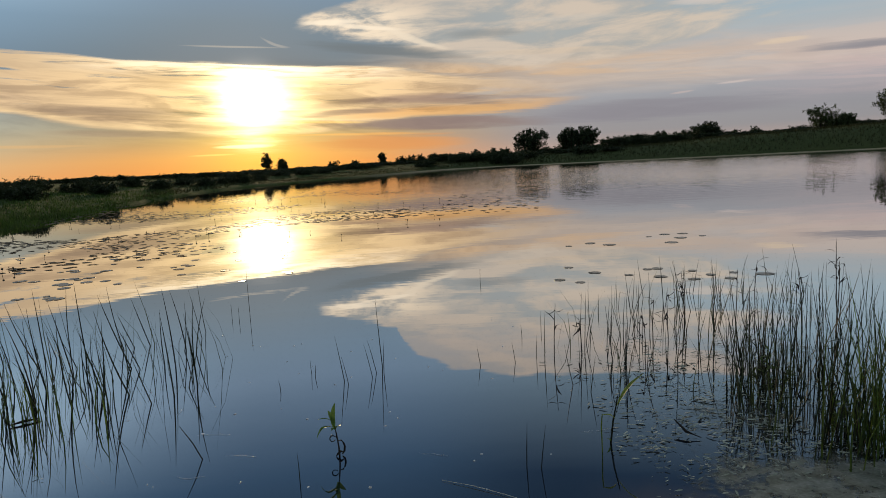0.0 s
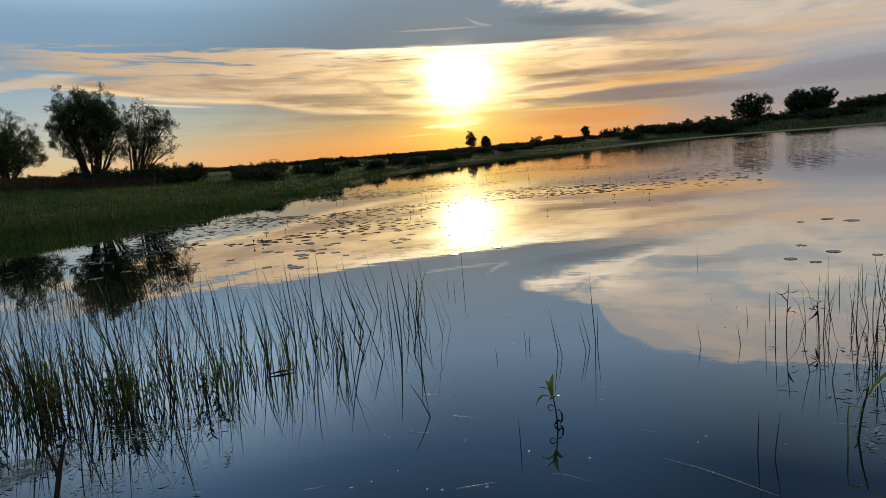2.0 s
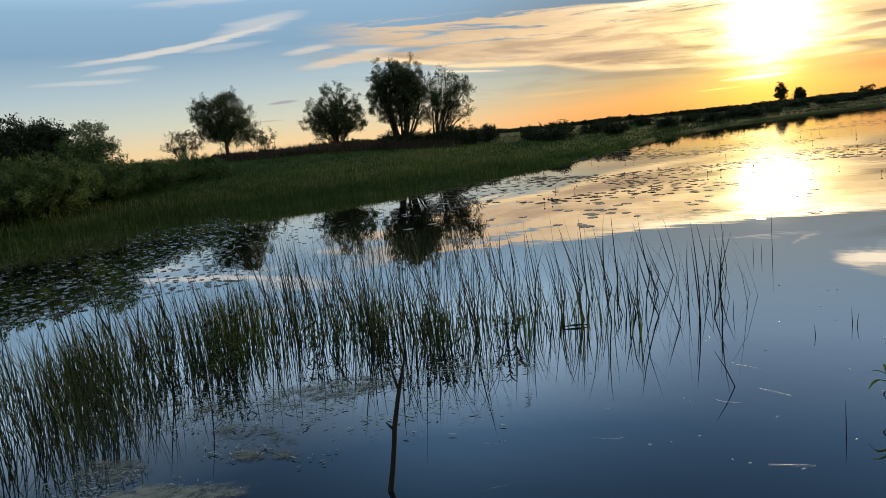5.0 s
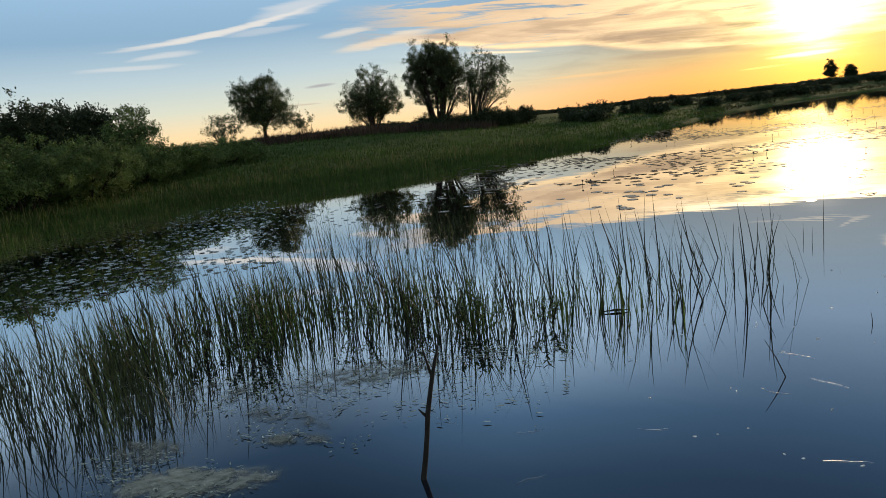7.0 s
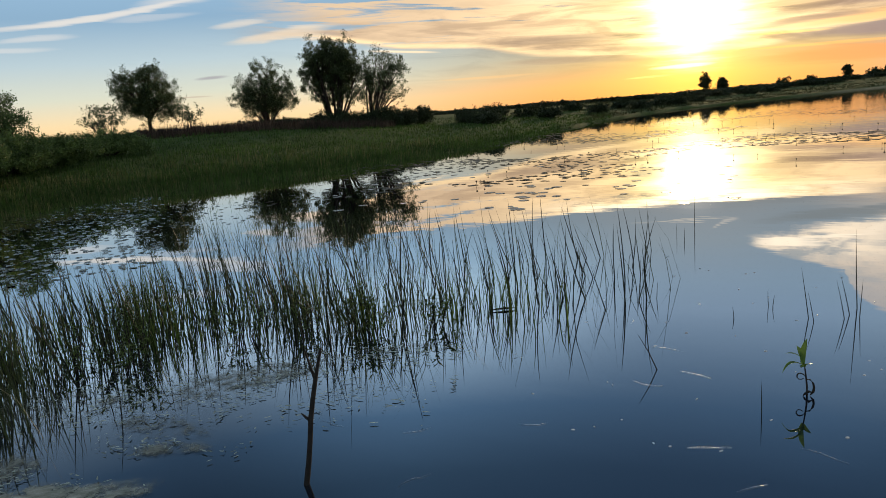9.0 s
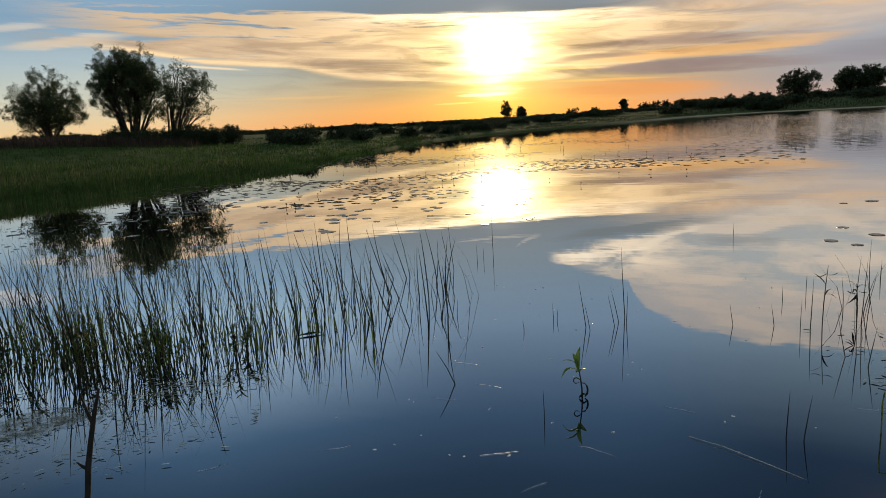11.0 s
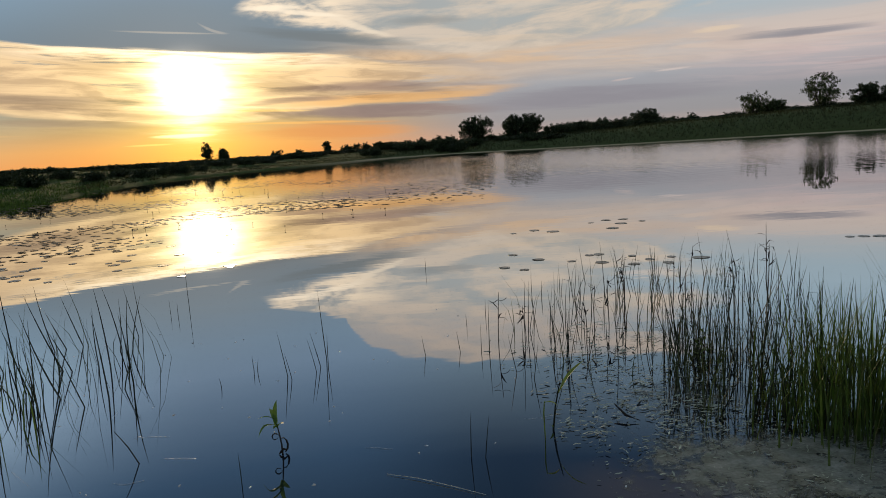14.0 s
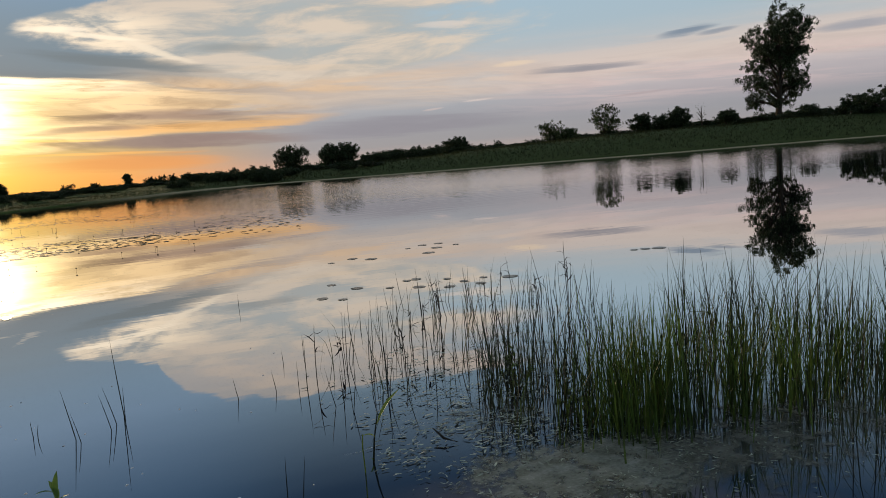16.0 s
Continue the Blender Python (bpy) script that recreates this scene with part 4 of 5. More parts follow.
def hedges():
    """Low hedges along the far and left shores, copied from a few bushes."""
    rng = random.Random(5)
    kinds = []
    for k in range(5):
        kinds.append(make_tree("hedge_bush", (0, 0, -500), 2.0, [(0, 0, 0.95, 1.5, 1.3, 0.95), (0.8, 0.2, 0.7, 1.1, 1.0, 0.7)], 200 + k, "low dark bush in a hedge by the lake", "bush",
                               tips=60, leaves=26, leaf=0.16, clump=0.26, limbs=8, stems=4, trunk=0.06, leaf_mat=LEAF_DARK, group="hedge bushes"))
    used = [0] * len(kinds)
    rows = []
    az = 62.0
    while az > 17:                                    # behind the left meadow
        rows.append((az, rng.uniform(74, 100) if az > 40 else rng.uniform(115, 165), rng.uniform(0.0, 0.28) + (0.2 if 30.4 < az < 32.6 else 0.35 if az > 42 else 0)))
        az -= rng.uniform(0.4, 0.9)
    while az > -14:                                   # the far shore under the sun
        tall = 0.20 + 0.16 * (az < 8) + 0.33 * (az < 1)
        rows.append((az, rng.uniform(150, 235), tall * rng.uniform(0.7, 1.35)))
        az -= rng.uniform(0.22, 0.5)
    while az > -58:                                   # along the right bank's crest
        rows.append((az, rng.uniform(165, 200), np.interp(az, (-58, -41, -35, -30, -26, -24, -22, -19, -16, -12, -8), (1.9, 1.75, 1.6, 1.5, 1.2, 1.0, 1.5, 1.6, 1.5, 1.05, 0.7)) * rng.uniform(0.9, 1.08)))
        az -= rng.uniform(0.5, 1.3)
    az = 34.0
    while az > 9:                                     # scrub close to the water
        rows.append((az, float(np.interp(az, *zip(*SHORE))) + rng.uniform(12, 34), rng.uniform(-0.8, -0.3)))
        az -= rng.uniform(0.9, 2.2)
    for az, d, el in rows:
        p = spot(az, d)
        h = max(top_of(el, d, p.z), 1.1)
        k = rng.randrange(len(kinds))
        m = pose(p.x, p.y, p.z - 0.1, 0, 0, rng.uniform(0, 360))
        ob = kinds[k] if not used[k] else copy_thing(kinds[k], m)
        used[k] += 1
        ob.matrix_basis = m
        s = h / 2.0
        ob.scale = (max(s, d / 110) * rng.uniform(0.9, 1.4), max(s, d / 110) * rng.uniform(0.9, 1.4), s)


hedges()


# ---- grass ----
def blades(points, heights, width, rs, bend=0.35):
    """Bent three-sided blades standing on the points: vertices and faces."""
    n = len(points)
    a = rs.uniform(0, 2 * np.pi, n)
    d = np.stack([np.cos(a), np.sin(a), np.zeros(n)], 1)
    side = np.stack([-np.sin(a), np.cos(a), np.zeros(n)], 1) * width[:, None]
    lean = d * (heights * bend * rs.uniform(0.1, 1.0, n))[:, None]
    up = np.stack([np.zeros(n), np.zeros(n), heights], 1)
    v = np.stack([points - side, points + side, points + up * 0.55 + lean * 0.3 + side * 0.7, points + up * 0.55 + lean * 0.3 - side * 0.7, points + up + lean], 1)
    k = (np.arange(n) * 5)[:, None]
    quads, tris = (k + [[0, 1, 2, 3]]).tolist(), (k + [[3, 2, 4]]).tolist()
    return v.reshape(-1, 3).tolist(), quads + tris


def scatter_grass(name, az0, az1, off0, off1, count, h0, h1, width, mat, seed, label, power=1.6, bunch=5):
    rs = np.random.RandomState(seed)
    az = rs.uniform(az0, az1, count)
    off = off0 + (off1 - off0) * rs.uniform(0, 1, count) ** power
    r = np.interp(az, *zip(*SHORE)) + off
    a = np.radians(az)
    x, y = -np.sin(a) * r, np.cos(a) * r
    x, y = np.repeat(x, bunch) + rs.normal(size=count * bunch) * 0.12, np.repeat(y, bunch) + rs.normal(size=count * bunch) * 0.12
    z = np.maximum(ground_height(x, y), -0.25) - 0.02
    tall = np.repeat(rs.uniform(h0, h1, count), bunch) * rs.uniform(0.6, 1.2, count * bunch)
    v, f = blades(np.stack([x, y, z], 1), tall, width * rs.uniform(0.6, 1.3, count * bunch), rs)
    tagged(mesh_object(name, v, f, mat), label, "grass", kind="stuff")


scatter_grass("meadow_grass", 22, 84, 0.0, 34, 17000, 0.06, 0.24, 0.012, GRASS, 1, "lush dark green meadow grass on the bank")
scatter_grass("shore_sedge", 26, 84, -2.6, 1.6, 4200, 0.12, 0.36, 0.008, GRASS, 2, "tall sedge blades standing at the water's edge", 1.0, 4)
scatter_grass("water_sedge", 40, 84, -8.5, -1.5, 1500, 0.15, 0.36, 0.007, GRASS, 6, "sparse sedge blades standing in the shallow water", 1.0, 4)
scatter_grass("bleached_sedge", 44, 84, -5.5, 0.5, 350, 0.15, 0.36, 0.007, GRASS_DRY, 7, "bleached sedge tips over the shallow water", 1.0, 3)
scatter_grass("dry_sedge", 34, 84, -1.0, 4.0, 1500, 0.15, 0.38, 0.009, GRASS_DRY, 3, "yellowed sedge blades among the shore grass", 1.0, 3)
scatter_grass("brown_grass", 40, 60, 19, 27, 2600, 0.2, 0.65, 0.02, GRASS_BROWN, 8, "tall withered brown grass at the foot of the willows", 1.0, 4)
scatter_grass("bank_grass", -60, 2, 1.2, 40, 12500, 0.25, 0.6, 0.03, BANK_GRASS, 4, "rough grass on the far bank", 1.0, 4)
scatter_grass("low_bank_grass", 2, 24, 1.2, 60, 6000, 0.10, 0.26, 0.03, BANK_GRASS, 9, "short dark grass on the low far shore", 1.0, 4)


# ---- reeds standing in the water ----
def stalk_mesh(name, height, radius, seed, bend, kink=False):
    rng = random.Random(seed)
    verts, faces = [], []
    dirn = Vector((rng.uniform(-1, 1), rng.uniform(-1, 1), 0)).normalized()
    pts = [Vector((0, 0, -0.12))]
    for i in range(1, 6):
        f = i / 5
        pts.append(dirn * bend * height * f * f + Vector((0, 0, height * f)))
    if kink:
        pts[4] = pts[3] + dirn * height * 0.18 + Vector((0, 0, -height * 0.02))
        pts[5] = pts[4] + dirn * height * 0.12 - Vector((0, 0, height * 0.16))
    tube(verts, faces, pts, [radius, radius, radius * 0.9, radius * 0.75, radius * 0.5, radius * 0.18], 3)
    me = bpy.data.meshes.new(name)
    me.from_pydata([tuple(v) for v in verts], [], faces)
    me.materials.append(REED)
    return me


STALKS = [stalk_mesh("stalk", 0.70, 0.0050, 300 + k, 0.01 + 0.02 * k) for k in range(6)] + [stalk_mesh("stalk", 0.62, 0.0042, 320 + k, 0.05, True) for k in range(2)]


def stalk(parent, x, y, height, rng, lean=6.0, name="stalk", slant=2.0, girth=1.0):
    me = STALKS[rng.randrange(6 if parent else 2)] if rng.random() > 0.07 or parent is None else STALKS[6 + rng.randrange(2)]
    ob = new(name, me)
    ob.parent = parent
    s = height / 0.7
    ob.matrix_basis = pose(x, y, 0, rng.gauss(slant, lean), rng.gauss(-slant, lean)) @ pose(0, 0, 0, 0, 0, rng.uniform(0, 360)) @ Matrix.Diagonal((girth * (0.6 + 0.5 * s), girth * (0.6 + 0.5 * s), s, 1))
    return ob


def inside(poly, x, y):
    hit = False
    for (x0, y0), (x1, y1) in zip(poly, poly[1:] + poly[:1]):
        if (y0 > y) != (y1 > y) and x < (x1 - x0) * (y - y0) / (y1 - y0) + x0:
            hit = not hit
    return hit


def fill(poly, count, rng, clumped=0.5, grain=1.3):
    """Points inside a patch of water, gathered in loose clumps."""
    xs, ys = [p[0] for p in poly], [p[1] for p in poly]
    out = []
    while len(out) < count:
        x, y = rng.uniform(min(xs), max(xs)), rng.uniform(min(ys), max(ys))
        if inside(poly, x, y) and noise.noise(Vector((x * grain, y * grain, 3.3))) + rng.uniform(-0.5, 0.7) > clumped - 0.4:
            out.append((x, y))
    return out


def reed_bed(label, patches, massed, seed, green, slant, spread=5.5, girth=1.0):
    """A bed of thin stalks: near ones are parts, the rest one mesh."""
    rng, rs = random.Random(seed), np.random.RandomState(seed)
    bed = new("reed_bed")
    tagged(bed, label, "reeds", "reed beds")
    for poly, count, h0, h1 in patches:
        for x, y in fill(poly, count, rng):
            stalk(bed, x, y, rng.uniform(h0, h1), rng, spread, "stalk", slant, girth)
    pts, tall = [], []
    for poly, count, h0, h1 in massed:
        for x, y in fill(poly, count, rng, 0.55):
            pts.append((x, y, -0.1))
            tall.append(0.1 + rng.uniform(h0, h1))
    v, f = blades(np.array(pts), np.array(tall), rs.uniform(0.0022, 0.0048, len(pts)), rs, 0.6)
    tilt = math.tan(radians(slant))
    v = [(x - tilt * z, y - tilt * z, z) for x, y, z in v]
    tagged(mesh_object("fine_growth", v, f, REED_MASS, bed), kind="stuff")
    pts, tall = [], []
    for cx, cy, r, count, h in green:
        for _ in range(count):
            a, q = rng.uniform(0, 6.28), r * abs(rng.gauss(0, 0.85))
            pts.append((cx + math.cos(a) * q, cy + math.sin(a) * q, -0.1))
            tall.append(0.1 + h * rng.uniform(0.5, 1.1))
    v, f = blades(np.array(pts), np.array(tall), rs.uniform(0.003, 0.0065, len(pts)), rs, 0.5)
    tagged(mesh_object("green_growth", v, f, RUSH, bed, label="fresh green rush blades"), kind="stuff")


LEFT_BED = [(-1.9, 4.6), (-1.7, 5.6), (-2.4, 6.2), (-3.6, 6.2), (-5.2, 5.6), (-6.6, 4.6), (-7.4, 3.0), (-7.2, 1.4), (-5.4, 1.2), (-4.4, 1.7), (-4.3, 2.7), (-3.0, 3.3), (-2.4, 4.0)]
LEFT_DENSE = [(-2.9, 3.5), (-3.0, 4.3), (-4.4, 4.6), (-6.0, 3.6), (-6.8, 2.2), (-6.4, 0.9), (-5.0, 0.8), (-4.5, 1.8), (-4.3, 2.7)]
LEFT_NEAR = [(-4.4, 0.5), (-3.9, 1.4), (-4.6, 1.9), (-6.4, 1.6), (-6.4, 0.0)]
LEFT_BACK = [(-4.5, 6.0), (-6.2, 5.4), (-8.5, 5.0), (-10.5, 6.5), (-9.0, 8.0), (-6.5, 7.5)]
RIGHT_FAR = [(0.7, 5.0), (1.0, 5.8), (2.2, 7.6), (3.4, 7.9), (4.2, 6.6), (3.6, 5.0), (2.4, 4.0), (1.4, 4.2)]
RIGHT_DENSE = [(1.7, 4.0), (1.7, 3.4), (2.3, 3.0), (2.9, 3.1), (3.1, 3.8), (2.7, 4.5), (2.1, 4.7)]
RIGHT_NEAR = [(2.9, 3.0), (3.2, 2.4), (4.6, 2.3), (5.2, 3.4), (4.8, 4.6), (3.6, 4.6), (3.1, 3.9)]
reed_bed("bed of dark thin reeds with green rushes in the lake", [(LEFT_BED, 200, 0.25, 0.70), (LEFT_DENSE, 98, 0.25, 0.70)],
         [(LEFT_DENSE, 900, 0.12, 0.62), (LEFT_NEAR, 900, 0.15, 0.6), (LEFT_BACK, 420, 0.2, 0.55), (LEFT_BED, 420, 0.2, 0.72)], 401,
         [(-3.55, 3.55, 0.25, 60, 0.55), (-4.3, 3.5, 0.35, 90, 0.5), (-4.9, 2.6, 0.45, 130, 0.5), (-5.5, 1.6, 0.5, 130, 0.5), (-3.0, 3.9, 0.15, 26, 0.5), (-2.75, 4.3, 0.3, 50, 0.45), (-5.6, 2.9, 0.6, 160, 0.5)], 4.0, 6.5, 1.15)
reed_bed("bed of dark reeds and bright green rushes among algae", [(RIGHT_FAR, 110, 0.22, 0.5), (RIGHT_DENSE, 90, 0.35, 0.74), (RIGHT_NEAR, 60, 0.45, 0.8)],
         [(RIGHT_FAR, 120, 0.15, 0.45), (RIGHT_DENSE, 190, 0.2, 0.72), (RIGHT_NEAR, 800, 0.2, 0.78)], 402,
         [(2.22, 3.2, 0.26, 190, 0.72), (2.5, 3.2, 0.24, 130, 0.75), (2.6, 3.6, 0.3, 80, 0.7), (2.95, 3.05, 0.22, 110, 0.68), (3.35, 3.05, 0.28, 110, 0.68), (3.9, 3.2, 0.35, 90, 0.65), (4.5, 3.2, 0.4, 80, 0.6)], -1.5, 7.5, 0.8)


def lone_reeds():
    rng = random.Random(77)
    spec = [(-2.22, 7.47, 0.46, -0.02), (-2.20, 7.02, 0.15, 0), (-0.75, 4.80, 0.34, -0.06), (-0.71, 4.73, 0.20, -0.06), (-0.55, 4.86, 0.25, -0.08), (-0.53, 4.96, 0.27, -0.08), (-0.50, 5.12, 0.54, 0.0),
            (-0.47, 4.92, 0.26, 0.03), (0.45, 8.56, 0.18, 0), (-1.03, 5.0, 0.12, 0), (-0.99, 4.94, 0.10, 0), (-0.74, 3.23, 0.16, 0), (0.26, 5.01, 0.16, -0.06), (0.53, 5.04, 0.16, -0.02),
            (0.69, 5.0, 0.21, 0), (0.87, 6.04, 0.16, 0), (0.66, 5.72, 0.12, 0), (0.86, 4.46, 0.28, -0.1), (0.92, 4.47, 0.28, -0.02), (0.40, 3.27, 0.23, 0.03), (0.47, 3.25, 0.22, 0.04),
            (0.95, 4.31, 0.25, 0.05), (-1.18, 4.64, 0.08, 0), (-2.32, 7.16, 0.16, 0), (-1.80, 4.92, 0.14, 0), (6.15, 5.75, 0.14, 0), (5.95, 6.75, 0.09, 0), (-2.35, 6.33, 0.48, -0.05), (-2.40, 6.57, 0.50, -0.1)]
    for x, y, h, lean in spec:
        ob = stalk(None, x, y, h, rng, 1.5, "lone_reed", 0.0, 0.8)
        ob.matrix_basis = Matrix.Translation((x, y, 0)) @ pose(0, 0, 0, 0, math.degrees(0.55 * lean / h)) @ Matrix.Translation((-x, -y, 0)) @ ob.matrix_basis
        tagged(ob, "single dark reed stalk standing in open water", "reed", "lone reeds")


lone_reeds()


# ---- dry leafy plants and small bushes in the water ----
def dry_plant(x, y, h, seed):
    rng = random.Random(seed)
    plant = new("dry_water_plant")
    plant.location = (x, y, 0)
    tagged(plant, "withered brown water plant with twisted leaves on a thin stem", "plant", "dry water plants")
    v, f = [], []
    tip = Vector((rng.uniform(-0.05, 0.05) * h, rng.uniform(-0.05, 0.05) * h, h))
    tube(v, f, bowed(Vector((0, 0, -0.1)), tip, rng, 0, 0.04, 5), [0.0045, 0.004, 0.004, 0.0035, 0.002], 4)
    mesh_object("stem", v, f, DEADWOOD, plant)
    for k in range(rng.randint(5, 9)):
        a, z = rng.uniform(0, 6.28), h * rng.uniform(0.45, 1.0)
        start = tip * (z / h)
        end = start + Vector((math.cos(a), math.sin(a), rng.uniform(-0.7, 0.9))) * rng.uniform(0.05, 0.11)
        v, f = [], []
        leaf_blade(v, f, start, end, 0.007, rng.uniform(-0.02, 0.03))
        mesh_object("withered_leaf", v, f, DEADWOOD, plant)


def leaf_blade(verts, faces, base, tip, width, droop, up=Vector((0, 0, 1))):
    """A pointed leaf with a raised midrib line, from base to tip."""
    n, first = 6, len(verts)
    d = tip - base
    side = d.cross(up).normalized()
    lift = side.cross(d).normalized()
    for i in range(n + 1):
        f = i / n
        c = base + d * f + lift * (math.sin(math.pi * f) * droop)
        w = width * math.sin(math.pi * min(0.06 + f * 0.94, 1.0)) ** 0.8
        verts += [c - side * w + lift * w * 0.35, c, c + side * w + lift * w * 0.35]
    for i in range(n):
        a = first + 3 * i
        faces += [(a, a + 1, a + 4, a + 3), (a + 1, a + 2, a + 5, a + 4)]


for k, (x, y, h) in enumerate(((0.84, 5.11, 0.42), (1.08, 5.28, 0.26), (2.07, 5.74, 0.53), (1.85, 5.47, 0.38), (2.88, 5.34, 0.52), (3.57, 6.03, 0.66), (2.56, 5.85, 0.48), (1.70, 5.38, 0.35), (2.2, 6.1, 0.42),
                               (3.0, 6.4, 0.45), (1.5, 5.0, 0.3), (2.4, 5.2, 0.45), (3.3, 5.6, 0.55))):
    dry_plant(x, y, h, 600 + k)


def leafy_clump(x, y, h, w, seed):
    """A bushy water plant: several stems, each set with narrow pointed leaves along its upper part."""
    rng = random.Random(seed)
    plant = new("leafy_water_plant")
    plant.location = (x, y, 0)
    tagged(plant, "bushy green leafy plant growing among the reeds", "plant", "leafy water plants")
    lv, lf = [], []
    for k in range(7 + int(w * 22)):
        a, q = rng.uniform(0, 6.28), math.sqrt(rng.random())
        tip = Vector((math.cos(a) * w * q, math.sin(a) * w * q, h * rng.uniform(0.5, 1.0) * (1.05 - 0.35 * q)))
        path = bowed(Vector((tip.x * 0.35, tip.y * 0.35, -0.1)), tip, rng, 0.05, 0.06, 6)
        v, f = [], []
        tube(v, f, path, [0.0035, 0.0035, 0.003, 0.0025, 0.002, 0.0012], 4)
        mesh_object("stem", v, f, DEADWOOD, plant)
        for j in range(13):
            u = rng.uniform(1.6, 4.95)
            p = path[int(u)].lerp(path[int(u) + 1], u % 1)
            b = rng.uniform(0, 6.28)
            leaf_blade(lv, lf, p, p + Vector((math.cos(b), math.sin(b), rng.uniform(-0.1, 1.1))).normalized() * rng.uniform(0.03, 0.065), rng.uniform(0.005, 0.009), rng.uniform(-0.006, 0.012))
    tagged(mesh_object("foliage", lv, lf, LEAFY, plant), kind="stuff")


for k, (x, y, h, w) in enumerate(((-4.72, 2.32, 0.60, 0.30), (-4.55, 2.2, 0.34, 0.24), (-4.95, 2.05, 0.40, 0.22), (-4.32, 2.95, 0.44, 0.24), (-3.92, 3.28, 0.42, 0.17), (-3.40, 3.40, 0.46, 0.20), (-3.62, 3.52, 0.40, 0.16),
                                  (-5.5, 1.6, 0.46, 0.28), (-3.05, 3.72, 0.34, 0.13), (-5.35, 2.5, 0.40, 0.25), (2.05, 4.1, 0.36, 0.12), (2.1, 3.45, 0.34, 0.12))):
    leafy_clump(x, y, h, w, 700 + k)


# ---- lily pads ----
def pad_ring(rng, radius, n=12):
    cut = rng.uniform(0, 6.28)
    pts = [(0.15 * radius * math.cos(cut), 0.15 * radius * math.sin(cut))]
    for k in range(n):
        a = cut + 0.22 + (6.28 - 0.44) * k / (n - 1)
        q = radius * rng.uniform(0.92, 1.05)
        pts.append((q * math.cos(a), q * math.sin(a) * 0.9))
    return pts


def pad_mesh(seed):
    rng = random.Random(seed)
    ring = pad_ring(rng, 0.15)
    n = len(ring)
    verts = [(x, y, 0.0035 + 0.002 * (math.hypot(x, y) > 0.1) * rng.random()) for x, y in ring] + [(x * 0.98, y * 0.98, -0.001) for x, y in ring]
    faces = [tuple(range(n))] + [(k, n + k, n + (k + 1) % n, (k + 1) % n)[::-1] for k in range(n)]
    me = bpy.data.meshes.new("lily_pad")
    me.from_pydata(verts, [], faces)
    me.materials.append(PAD)
    return me


PADS = [pad_mesh(500 + k) for k in range(5)]


def bud_mesh():
    verts, faces = [], []
    tube(verts, faces, [Vector((0, 0, -0.05)), Vector((0.004, 0, 0.06)), Vector((0.006, 0.004, 0.12))], [0.006, 0.005, 0.005], 4)
    tube(verts, faces, [Vector((0.006, 0.004, 0.115)), Vector((0.006, 0.004, 0.13)), Vector((0.006, 0.004, 0.155)), Vector((0.006, 0.004, 0.165))], [0.012, 0.026, 0.026, 0.012], 7)
    me = bpy.data.meshes.new("lily_bud")
    me.from_pydata([tuple(v) for v in verts], [], faces)
    me.materials.append(REED)
    return me


